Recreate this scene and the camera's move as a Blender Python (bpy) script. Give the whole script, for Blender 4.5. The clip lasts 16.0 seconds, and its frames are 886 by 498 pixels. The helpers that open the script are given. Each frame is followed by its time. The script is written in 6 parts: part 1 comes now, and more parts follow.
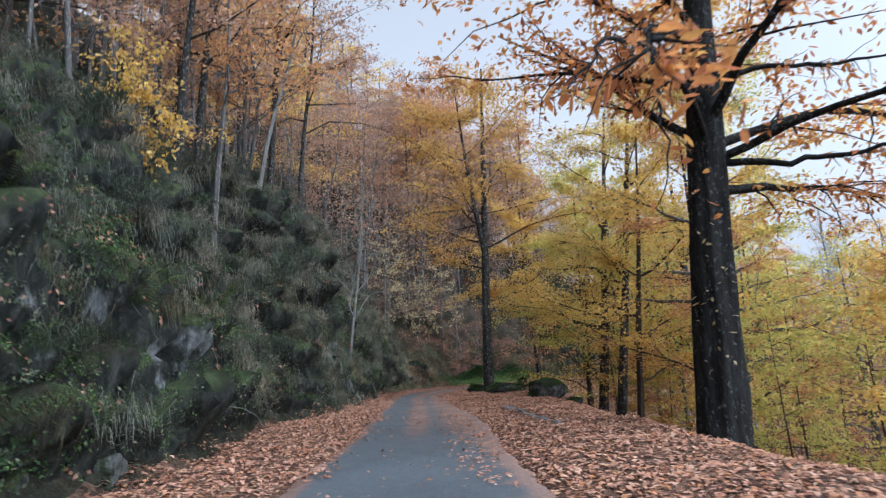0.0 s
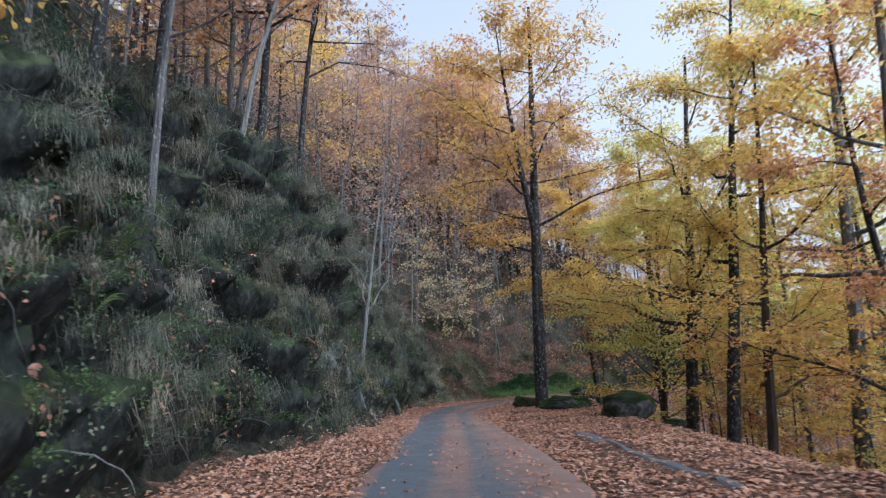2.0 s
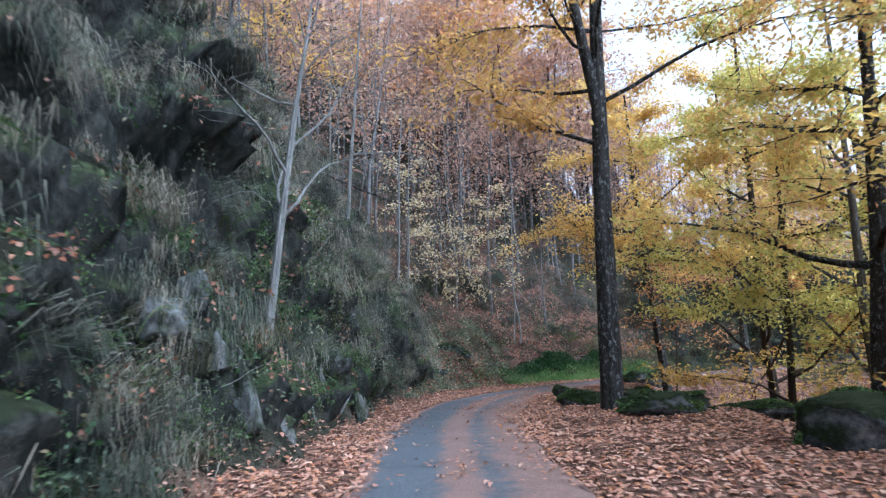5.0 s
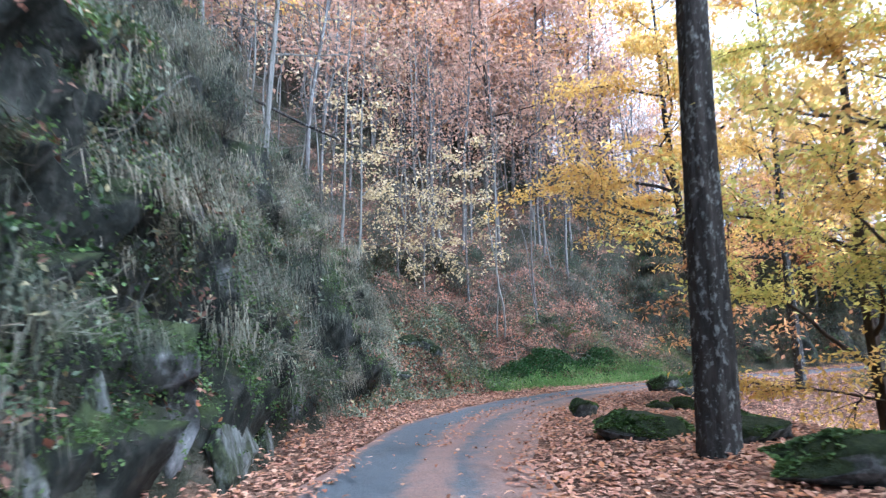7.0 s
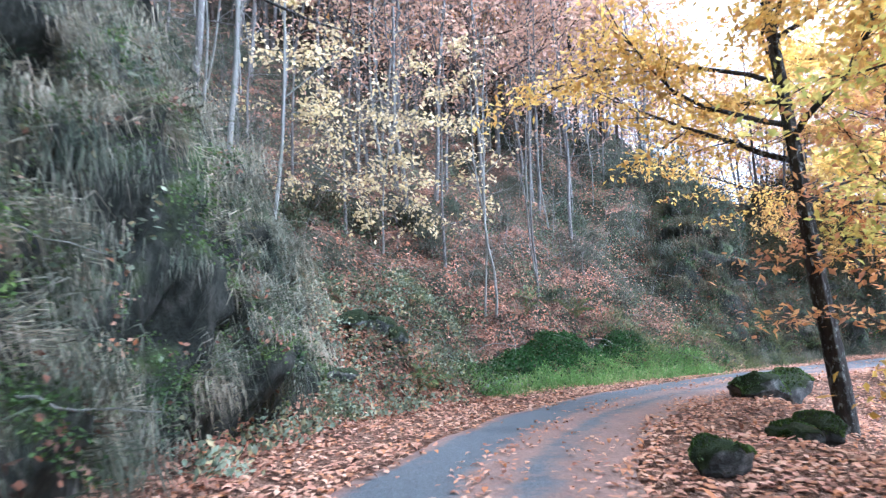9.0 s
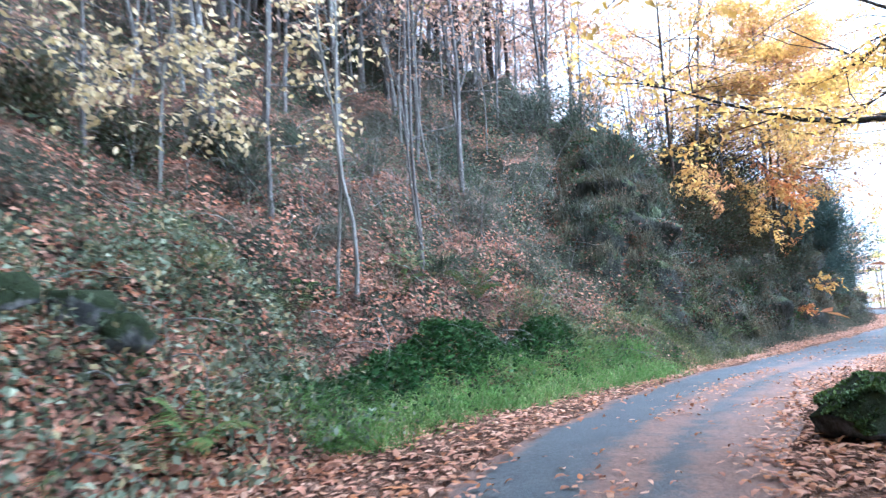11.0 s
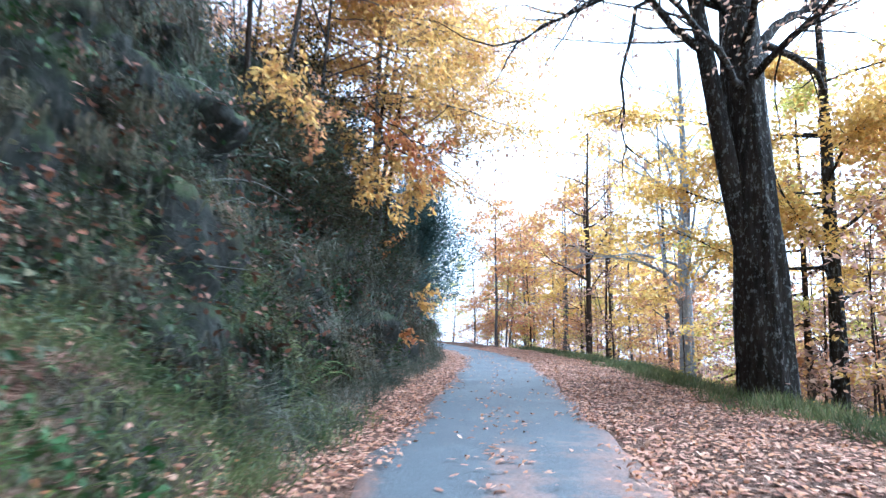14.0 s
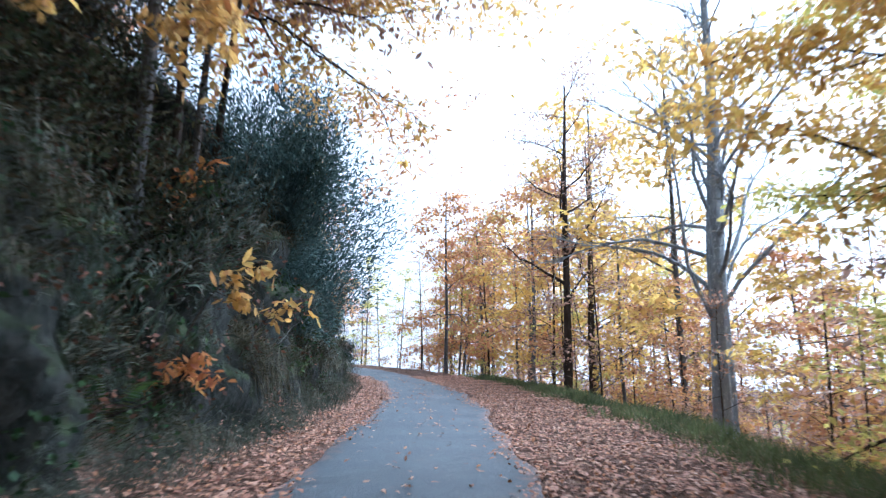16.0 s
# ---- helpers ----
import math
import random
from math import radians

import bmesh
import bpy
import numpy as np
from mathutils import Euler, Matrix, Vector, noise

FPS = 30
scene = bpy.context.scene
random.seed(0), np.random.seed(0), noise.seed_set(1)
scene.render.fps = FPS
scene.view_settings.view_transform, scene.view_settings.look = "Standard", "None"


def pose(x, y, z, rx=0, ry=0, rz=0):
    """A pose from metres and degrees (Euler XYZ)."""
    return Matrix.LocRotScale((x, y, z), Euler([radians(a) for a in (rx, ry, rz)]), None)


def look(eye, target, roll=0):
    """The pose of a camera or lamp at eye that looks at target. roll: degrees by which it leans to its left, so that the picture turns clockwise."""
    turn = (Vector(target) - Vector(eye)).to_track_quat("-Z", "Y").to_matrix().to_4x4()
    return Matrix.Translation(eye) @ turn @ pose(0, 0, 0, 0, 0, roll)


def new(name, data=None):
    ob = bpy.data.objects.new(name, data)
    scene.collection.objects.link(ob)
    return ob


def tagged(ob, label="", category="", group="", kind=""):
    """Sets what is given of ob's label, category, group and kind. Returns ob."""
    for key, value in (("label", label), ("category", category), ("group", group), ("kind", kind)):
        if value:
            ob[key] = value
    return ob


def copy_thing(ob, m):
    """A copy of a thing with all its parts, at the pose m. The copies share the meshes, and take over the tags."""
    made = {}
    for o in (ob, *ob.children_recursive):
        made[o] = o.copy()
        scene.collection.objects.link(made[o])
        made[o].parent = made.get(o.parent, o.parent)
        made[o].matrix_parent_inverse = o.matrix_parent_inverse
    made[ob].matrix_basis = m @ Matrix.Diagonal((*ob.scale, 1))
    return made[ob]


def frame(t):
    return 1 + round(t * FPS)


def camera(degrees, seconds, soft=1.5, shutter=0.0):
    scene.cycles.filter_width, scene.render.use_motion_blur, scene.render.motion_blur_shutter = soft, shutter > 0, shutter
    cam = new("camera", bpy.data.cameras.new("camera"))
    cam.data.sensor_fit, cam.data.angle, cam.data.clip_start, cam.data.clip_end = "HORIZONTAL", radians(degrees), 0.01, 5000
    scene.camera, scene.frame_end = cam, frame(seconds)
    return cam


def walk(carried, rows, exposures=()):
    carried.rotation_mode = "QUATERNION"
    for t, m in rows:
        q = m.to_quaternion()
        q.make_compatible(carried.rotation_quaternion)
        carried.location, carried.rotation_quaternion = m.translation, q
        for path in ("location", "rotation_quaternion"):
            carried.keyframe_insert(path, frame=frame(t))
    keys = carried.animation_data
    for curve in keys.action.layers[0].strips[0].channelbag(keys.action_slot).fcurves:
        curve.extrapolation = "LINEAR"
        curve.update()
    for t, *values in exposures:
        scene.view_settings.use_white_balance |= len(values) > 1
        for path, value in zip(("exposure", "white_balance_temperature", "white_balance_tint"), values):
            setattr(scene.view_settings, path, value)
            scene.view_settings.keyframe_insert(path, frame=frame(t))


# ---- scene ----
cam = camera(68.3, 16.0, soft=1.3, shutter=0.35)
METRES, EYE, TILT, LEAN, TURN = 63.6, 1.4, 0.0, 0.0, 0.0
ROWS = [
    (0.0, 0.0, 0.0, 0.0, 0.54, 10.41, 2.95),
    (0.5, -0.0014, 0.0267, -0.0, 1.11, 9.56, 0.74),
    (1.0, -0.0033, 0.0549, -0.0002, 0.61, 9.93, 1.8),
    (1.5, -0.0047, 0.0834, 0.0, 1.53, 9.22, 1.27),
    (2.0, -0.0063, 0.1117, 0.0, 3.29, 11.32, 2.5),
    (2.5, -0.0077, 0.1418, -0.0, 4.31, 9.41, 2.33),
    (3.0, -0.0086, 0.1685, -0.0008, 4.18, 9.48, 4.27),
    (5.5, -0.0165, 0.3209, 0.0009, 2.91, 9.52, 1.57),
    (6.0, -0.0177, 0.3485, 0.001, 2.02, 9.83, 1.31),
    (6.5, -0.0192, 0.3779, 0.0011, 0.94, 10.12, 1.98),
    (7.0, -0.0205, 0.4084, 0.0008, 0.46, 9.14, 1.8),
    (7.5, -0.0215, 0.4391, 0.0005, 0.19, 8.67, 1.82),
    (8.0, -0.0225, 0.4697, 0.0004, -0.25, 7.98, 1.91),
    (10.5, -0.0126, 0.6143, 0.0005, -10.13, 7.74, 3.06),
    (11.0, -0.0059, 0.6429, 0.0004, -14.21, 6.84, 3.45),
    (11.5, 0.0031, 0.6706, -0.0001, -19.62, 7.16, 2.68),
    (12.0, 0.0145, 0.6962, -0.0005, -24.53, 6.54, 2.37),
    (12.5, 0.0298, 0.7242, -0.001, -31.86, 7.24, 1.48),
    (13.0, 0.0499, 0.7512, -0.0011, -39.48, 7.54, 0.8),
    (13.5, 0.0748, 0.7763, -0.0012, -46.17, 6.63, 0.65),
    (14.0, 0.1037, 0.798, -0.0011, -52.0, 7.45, -0.85),
    (14.5, 0.1357, 0.8181, -0.0008, -53.93, 6.86, -1.31),
    (15.0, 0.1708, 0.8378, 0.0001, -56.45, 8.3, -1.11),
    (15.5, 0.2035, 0.8559, 0.0008, -56.99, 9.19, -1.47),
    (16.0, 0.2435, 0.8777, 0.001, -55.46, 9.44, -0.69),
]
walk(cam, [(t, pose(0, 0, EYE, TILT, LEAN, TURN) @ pose(METRES * x, METRES * y, METRES * z, 90 + pitch, roll, yaw)) for t, x, y, z, yaw, pitch, roll in ROWS],
     [(0.0, 0.95, 5350, 9), (3.0, 1.17, 5000, 10), (5.5, 1.7, 4850, 10), (6.5, 2.0, 4850, 10), (8.0, 2.53, 4900, 11), (10.5, 2.6, 4750, 10), (12.0, 2.3, 4700, 5), (14.0, 2.12, 4650, 4), (15.0, 2.05, 4700, 6), (16.0, 1.6, 4750, 6)])

# ---- world and sun: an overcast autumn afternoon ----
SUN_ELEV, SUN_ROT = radians(48), radians(120)
world = bpy.data.worlds.new("overcast_sky")
scene.world = world
world.use_nodes = True
wn, wl = world.node_tree.nodes, world.node_tree.links
sky = wn.new("ShaderNodeTexSky")
sky.sky_type, sky.sun_disc = "NISHITA", False
sky.sun_elevation, sky.sun_rotation = SUN_ELEV, SUN_ROT
sky.air_density, sky.dust_density = 1.0, 6.0
pale = wn.new("ShaderNodeHueSaturation")
pale.inputs["Saturation"].default_value = 0.04
coord, parts3, flip, join3 = wn.new("ShaderNodeTexCoord"), wn.new("ShaderNodeSeparateXYZ"), wn.new("ShaderNodeMath"), wn.new("ShaderNodeCombineXYZ")
flip.operation = "ABSOLUTE"
wl.new(coord.outputs["Generated"], parts3.inputs[0])
wl.new(parts3.outputs["Z"], flip.inputs[0])
for a in "XY":
    wl.new(parts3.outputs[a], join3.inputs[a])
lift = wn.new("ShaderNodeMath")
lift.operation = "MAXIMUM"
lift.inputs[1].default_value = 0.16
wl.new(flip.outputs[0], lift.inputs[0])
wl.new(lift.outputs[0], join3.inputs["Z"])
wl.new(join3.outputs[0], sky.inputs["Vector"])
wl.new(sky.outputs[0], pale.inputs["Color"])
wl.new(pale.outputs[0], wn["Background"].inputs["Color"])
wn["Background"].inputs["Strength"].default_value = 0.15
sun = new("sun", bpy.data.lights.new("sun", "SUN"))
sun.data.energy, sun.data.angle, sun.data.color = 0.5, radians(40), (1.0, 0.96, 0.9)
sun.matrix_world = look((0, 0, 60), (-30, 18, 0))

# ---- materials ----


def material(name, gloss=0.12):
    m = bpy.data.materials.new(name)
    m.use_nodes = True
    nt = m.node_tree
    nt.nodes["Principled BSDF"].inputs["Specular IOR Level"].default_value = gloss
    return m, nt.nodes, nt.links, nt.nodes["Principled BSDF"]


def ramp(nodes, stops, interpolation="LINEAR"):
    r = nodes.new("ShaderNodeValToRGB")
    r.color_ramp.interpolation = interpolation
    while len(r.color_ramp.elements) < len(stops):
        r.color_ramp.elements.new(0.5)
    for e, (p, c) in zip(r.color_ramp.elements, stops):
        e.position, e.color = p, (*c, 1)
    return r


def noise_node(nodes, links, scale, detail=6.0, rough=0.6, stretch=None, place_from=None):
    n = nodes.new("ShaderNodeTexNoise")
    n.inputs["Scale"].default_value, n.inputs["Detail"].default_value, n.inputs["Roughness"].default_value = scale, detail, rough
    c = nodes.new("ShaderNodeTexCoord")
    if stretch:
        mp = nodes.new("ShaderNodeMapping")
        mp.inputs["Scale"].default_value = stretch
        links.new(place_from or c.outputs["Object"], mp.inputs["Vector"])
        links.new(mp.outputs[0], n.inputs["Vector"])
    elif place_from:
        links.new(place_from, n.inputs["Vector"])
    else:
        links.new(c.outputs["Object"], n.inputs["Vector"])
    return n


def mix(nodes, links, fac, a, b, kind="MIX"):
    m = nodes.new("ShaderNodeMix")
    m.data_type, m.blend_type = "RGBA", kind
    if hasattr(fac, "links"):
        links.new(fac, m.inputs[0])
    else:
        m.inputs[0].default_value = fac
    for sock, v in ((m.inputs[6], a), (m.inputs[7], b)):
        if hasattr(v, "links"):
            links.new(v, sock)
        else:
            sock.default_value = (*v, 1)
    return m.outputs[2]


def bump(nodes, links, bsdf, height, strength, distance):
    b = nodes.new("ShaderNodeBump")
    b.inputs["Strength"].default_value, b.inputs["Distance"].default_value = strength, distance
    links.new(height, b.inputs["Height"])
    links.new(b.outputs[0], bsdf.inputs["Normal"])


def leaf_material(name, colours, through_light=0.6, rough=0.55, patch=None, each=None):
    """Leaves: a colour for each leaf out of a ramp, with light shining through."""
    m, n, l, bsdf = material(name)
    g = n.new("ShaderNodeNewGeometry")
    k = len(colours)
    r = ramp(n, [(i / max(1, k - 1), c) for i, c in enumerate(colours)])
    l.new(g.outputs["Random Per Island"], r.inputs[0])
    blotch = noise_node(n, l, 9.0, 3)
    dark = ramp(n, [(0.35, (0.7, 0.66, 0.6)), (0.62, (1.1, 1.1, 1.1))])
    l.new(blotch.outputs[0], dark.inputs[0])
    c = mix(n, l, 0.8, r.outputs[0], dark.outputs[0], "MULTIPLY")
    if patch:
        wide = noise_node(n, l, 1.3, 3)
        tone = ramp(n, [(0.38, patch[0]), (0.62, patch[1])])
        l.new(wide.outputs[0], tone.inputs[0])
        c = mix(n, l, 1.0, c, tone.outputs[0], "MULTIPLY")
    if each:
        info = n.new("ShaderNodeObjectInfo")
        own = ramp(n, [(0.0, each[0]), (1.0, each[1])])
        l.new(info.outputs["Random"], own.inputs[0])
        c = mix(n, l, 1.0, c, own.outputs[0], "MULTIPLY")
    l.new(c, bsdf.inputs["Base Color"])
    bsdf.inputs["Roughness"].default_value = rough
    tr = n.new("ShaderNodeBsdfTranslucent")
    l.new(c, tr.inputs["Color"])
    mx = n.new("ShaderNodeMixShader")
    mx.inputs[0].default_value = through_light
    l.new(bsdf.outputs[0], mx.inputs[1])
    l.new(tr.outputs[0], mx.inputs[2])
    l.new(mx.outputs[0], n["Material Output"].inputs["Surface"])
    return m


def bark_material(name, dark, light, lichen, lichen_low=0.6, scale=7.0):
    m, n, l, bsdf = material(name)
    grain = noise_node(n, l, scale, 8, 0.7, (1.0, 1.0, 0.22))
    r = ramp(n, [(0.3, dark), (0.7, light)])
    l.new(grain.outputs[0], r.inputs[0])
    patch = noise_node(n, l, 13.0, 6, 0.7, (1.0, 1.0, 0.6))
    pr = ramp(n, [(lichen_low, (0, 0, 0)), (lichen_low + 0.08, (1, 1, 1))])
    l.new(patch.outputs[0], pr.inputs[0])
    c = mix(n, l, pr.outputs[0], r.outputs[0], lichen)
    l.new(c, bsdf.inputs["Base Color"])
    bsdf.inputs["Roughness"].default_value = 0.9
    bump(n, l, bsdf, grain.outputs[0], 1.0, 0.09)
    return m


def ground_material():
    """Leaf litter on gentle ground, moss and dark wet rock where it is steep."""
    m, n, l, bsdf = material("forest_floor")
    geo = n.new("ShaderNodeNewGeometry")
    sep = n.new("ShaderNodeSeparateXYZ")
    l.new(geo.outputs["True Normal"], sep.inputs[0])
    vor = n.new("ShaderNodeTexVoronoi")
    vor.inputs["Scale"].default_value = 9.0
    tc = n.new("ShaderNodeTexCoord")
    wob = noise_node(n, l, 3.0, 4)
    vadd = n.new("ShaderNodeVectorMath")
    vadd.operation = "ADD"
    l.new(tc.outputs["Object"], vadd.inputs[0])
    l.new(wob.outputs["Color"], vadd.inputs[1])
    l.new(vadd.outputs[0], vor.inputs["Vector"])
    sepc = n.new("ShaderNodeSeparateColor")
    l.new(vor.outputs["Color"], sepc.inputs[0])
    litter = ramp(n, [(0.0, (0.06, 0.035, 0.025)), (0.3, (0.14, 0.08, 0.055)), (0.6, (0.23, 0.13, 0.09)), (0.85, (0.29, 0.19, 0.14)), (1.0, (0.10, 0.06, 0.045))])
    l.new(sepc.outputs[0], litter.inputs[0])
    soil = noise_node(n, l, 1.3, 8, 0.65)
    soilr = ramp(n, [(0.35, (0.35, 0.32, 0.3)), (0.65, (1, 1, 1))])
    l.new(soil.outputs[0], soilr.inputs[0])
    lit = mix(n, l, 0.7, litter.outputs[0], soilr.outputs[0], "MULTIPLY")
    rockn = noise_node(n, l, 2.2, 10, 0.7)
    rock = ramp(n, [(0.3, (0.014, 0.012, 0.009)), (0.46, (0.026, 0.028, 0.018)), (0.56, (0.042, 0.042, 0.028)), (0.68, (0.085, 0.075, 0.062)), (0.8, (0.05, 0.036, 0.028))])
    l.new(rockn.outputs[0], rock.inputs[0])
    steep = ramp(n, [(0.60, (1, 1, 1)), (0.82, (0, 0, 0))])
    jig = n.new("ShaderNodeMath")
    jig.operation = "MULTIPLY_ADD"
    l.new(soil.outputs[0], jig.inputs[0])
    jig.inputs[1].default_value = -0.3
    l.new(sep.outputs["Z"], jig.inputs[2])
    off = n.new("ShaderNodeMath")
    off.operation = "ADD"
    l.new(jig.outputs[0], off.inputs[0])
    off.inputs[1].default_value = 0.15
    l.new(off.outputs[0], steep.inputs[0])
    c = mix(n, l, steep.outputs[0], lit, rock.outputs[0])
    l.new(c, bsdf.inputs["Base Color"])
    bsdf.inputs["Roughness"].default_value = 0.85
    both = n.new("ShaderNodeMath")
    both.operation = "ADD"
    l.new(vor.outputs["Distance"], both.inputs[0])
    l.new(rockn.outputs[0], both.inputs[1])
    bump(n, l, bsdf, both.outputs[0], 0.8, 0.12)
    return m


def asphalt_material():
    """Worn grey asphalt with grit, damp streaks and faded patches."""
    m, n, l, bsdf = material("worn_asphalt", 0.4)
    grit = noise_node(n, l, 40.0, 5, 0.85)
    big = noise_node(n, l, 0.7, 8, 0.65)
    a = ramp(n, [(0.37, (0.020, 0.027, 0.033)), (0.58, (0.095, 0.112, 0.125)), (0.74, (0.20, 0.22, 0.235))])
    l.new(grit.outputs[0], a.inputs[0])
    b = ramp(n, [(0.3, (0.72, 0.74, 0.76)), (0.7, (1.15, 1.13, 1.12))])
    l.new(big.outputs[0], b.inputs[0])
    clean = mix(n, l, 1.0, a.outputs[0], b.outputs[0], "MULTIPLY")
    at = n.new("ShaderNodeAttribute")
    at.attribute_name = "dirt"
    crumbs = noise_node(n, l, 3.2, 9, 0.75)
    amount = n.new("ShaderNodeMath")
    amount.operation = "MULTIPLY_ADD"
    l.new(at.outputs["Fac"], amount.inputs[0])
    amount.inputs[1].default_value = 0.63
    l.new(crumbs.outputs[0], amount.inputs[2])
    where = ramp(n, [(0.62, (0, 0, 0)), (0.85, (0.85, 0.85, 0.85))])
    l.new(amount.outputs[0], where.inputs[0])
    bits = noise_node(n, l, 28.0, 4, 0.7)
    mud = ramp(n, [(0.35, (0.10, 0.062, 0.05)), (0.65, (0.27, 0.165, 0.125))])
    l.new(bits.outputs[0], mud.inputs[0])
    l.new(mix(n, l, where.outputs[0], clean, mud.outputs[0]), bsdf.inputs["Base Color"])
    rr = ramp(n, [(0.3, (0.5, 0.5, 0.5)), (0.7, (0.85, 0.85, 0.85))])
    l.new(big.outputs[0], rr.inputs[0])
    l.new(rr.outputs[0], bsdf.inputs["Roughness"])
    bump(n, l, bsdf, grit.outputs[0], 0.6, 0.012)
    return m


def rock_material():
    m, n, l, bsdf = material("mossy_rock")
    g = n.new("ShaderNodeNewGeometry")
    sep = n.new("ShaderNodeSeparateXYZ")
    l.new(g.outputs["Normal"], sep.inputs[0])
    fine = noise_node(n, l, 5.0, 9, 0.7, place_from=g.outputs["Position"])
    stone = ramp(n, [(0.32, (0.014, 0.016, 0.016)), (0.48, (0.05, 0.054, 0.054)), (0.6, (0.13, 0.132, 0.13)), (0.78, (0.25, 0.25, 0.245))])
    l.new(fine.outputs[0], stone.inputs[0])
    moss = noise_node(n, l, 14.0, 6, 0.7, place_from=g.outputs["Position"])
    mossr = ramp(n, [(0.3, (0.007, 0.011, 0.006)), (0.7, (0.026, 0.036, 0.014))])
    l.new(moss.outputs[0], mossr.inputs[0])
    where = noise_node(n, l, 1.8, 5, 0.6, place_from=g.outputs["Position"])
    add = n.new("ShaderNodeMath")
    add.operation = "MULTIPLY_ADD"
    l.new(where.outputs[0], add.inputs[0])
    add.inputs[1].default_value = 1.6
    l.new(sep.outputs["Z"], add.inputs[2])
    r = ramp(n, [(0.80, (0, 0, 0)), (1.0, (1, 1, 1))])
    l.new(add.outputs[0], r.inputs[0])
    l.new(mix(n, l, r.outputs[0], stone.outputs[0], mossr.outputs[0]), bsdf.inputs["Base Color"])
    bsdf.inputs["Roughness"].default_value = 0.85
    bump(n, l, bsdf, fine.outputs[0], 0.9, 0.08)
    return m


def crag_material():
    """Wet rock toned near-black for the shade in its gaps, with pale bare faces, green and brown where it lies flatter.
    """
    m, n, l, bsdf = material("rock_cut")
    g = n.new("ShaderNodeNewGeometry")
    sep = n.new("ShaderNodeSeparateXYZ")
    l.new(g.outputs["Normal"], sep.inputs[0])
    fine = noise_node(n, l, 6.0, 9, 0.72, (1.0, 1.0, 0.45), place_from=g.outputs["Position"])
    # rock colour lowered to near-black so that shade in the hollows reads deeper
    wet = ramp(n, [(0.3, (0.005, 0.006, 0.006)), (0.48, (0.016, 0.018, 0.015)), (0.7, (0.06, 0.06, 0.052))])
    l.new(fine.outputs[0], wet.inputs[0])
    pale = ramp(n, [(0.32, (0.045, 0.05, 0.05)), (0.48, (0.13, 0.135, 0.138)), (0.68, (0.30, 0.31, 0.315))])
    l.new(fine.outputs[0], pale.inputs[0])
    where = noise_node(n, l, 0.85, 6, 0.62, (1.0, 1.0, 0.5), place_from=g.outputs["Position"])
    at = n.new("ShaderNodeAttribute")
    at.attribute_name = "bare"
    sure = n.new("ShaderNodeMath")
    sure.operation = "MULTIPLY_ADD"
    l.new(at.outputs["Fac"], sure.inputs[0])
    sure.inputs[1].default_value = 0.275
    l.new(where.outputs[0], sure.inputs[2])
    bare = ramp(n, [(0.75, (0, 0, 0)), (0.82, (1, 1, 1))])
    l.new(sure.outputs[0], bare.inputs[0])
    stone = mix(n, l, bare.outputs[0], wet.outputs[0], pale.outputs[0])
    tint = noise_node(n, l, 2.6, 5, 0.6, place_from=g.outputs["Position"])
    green = ramp(n, [(0.35, (0.022, 0.02, 0.014)), (0.5, (0.02, 0.027, 0.013)), (0.64, (0.045, 0.06, 0.025)), (0.8, (0.07, 0.055, 0.04))])
    l.new(tint.outputs[0], green.inputs[0])
    add = n.new("ShaderNodeMath")
    add.operation = "MULTIPLY_ADD"
    l.new(tint.outputs[0], add.inputs[0])
    add.inputs[1].default_value = 0.9
    l.new(sep.outputs["Z"], add.inputs[2])
    r = ramp(n, [(0.72, (0, 0, 0)), (0.95, (1, 1, 1))])
    l.new(add.outputs[0], r.inputs[0])
    l.new(mix(n, l, r.outputs[0], stone, green.outputs[0]), bsdf.inputs["Base Color"])
    bsdf.inputs["Roughness"].default_value = 0.75
    bump(n, l, bsdf, fine.outputs[0], 1.0, 0.08)
    return m


def slab_material():
    """Pale bare stone with dark run-off streaks and specks of moss."""
    m, n, l, bsdf = material("pale_bare_rock")
    g = n.new("ShaderNodeNewGeometry")
    fine = noise_node(n, l, 9.0, 9, 0.72, place_from=g.outputs["Position"])
    stone = ramp(n, [(0.3, (0.06, 0.063, 0.064)), (0.5, (0.13, 0.137, 0.135)), (0.7, (0.24, 0.25, 0.245))])
    l.new(fine.outputs[0], stone.inputs[0])
    streak = noise_node(n, l, 4.5, 6, 0.65, (1.0, 1.0, 0.22), place_from=g.outputs["Position"])
    where = ramp(n, [(0.42, (0, 0, 0)), (0.56, (1, 1, 1))])
    l.new(streak.outputs[0], where.inputs[0])
    moss = noise_node(n, l, 16.0, 5, 0.7, place_from=g.outputs["Position"])
    dark = ramp(n, [(0.35, (0.016, 0.018, 0.014)), (0.65, (0.05, 0.062, 0.032))])
    l.new(moss.outputs[0], dark.inputs[0])
    l.new(mix(n, l, where.outputs[0], stone.outputs[0], dark.outputs[0]), bsdf.inputs["Base Color"])
    bsdf.inputs["Roughness"].default_value = 0.8
    bump(n, l, bsdf, fine.outputs[0], 0.9, 0.05)
    return m


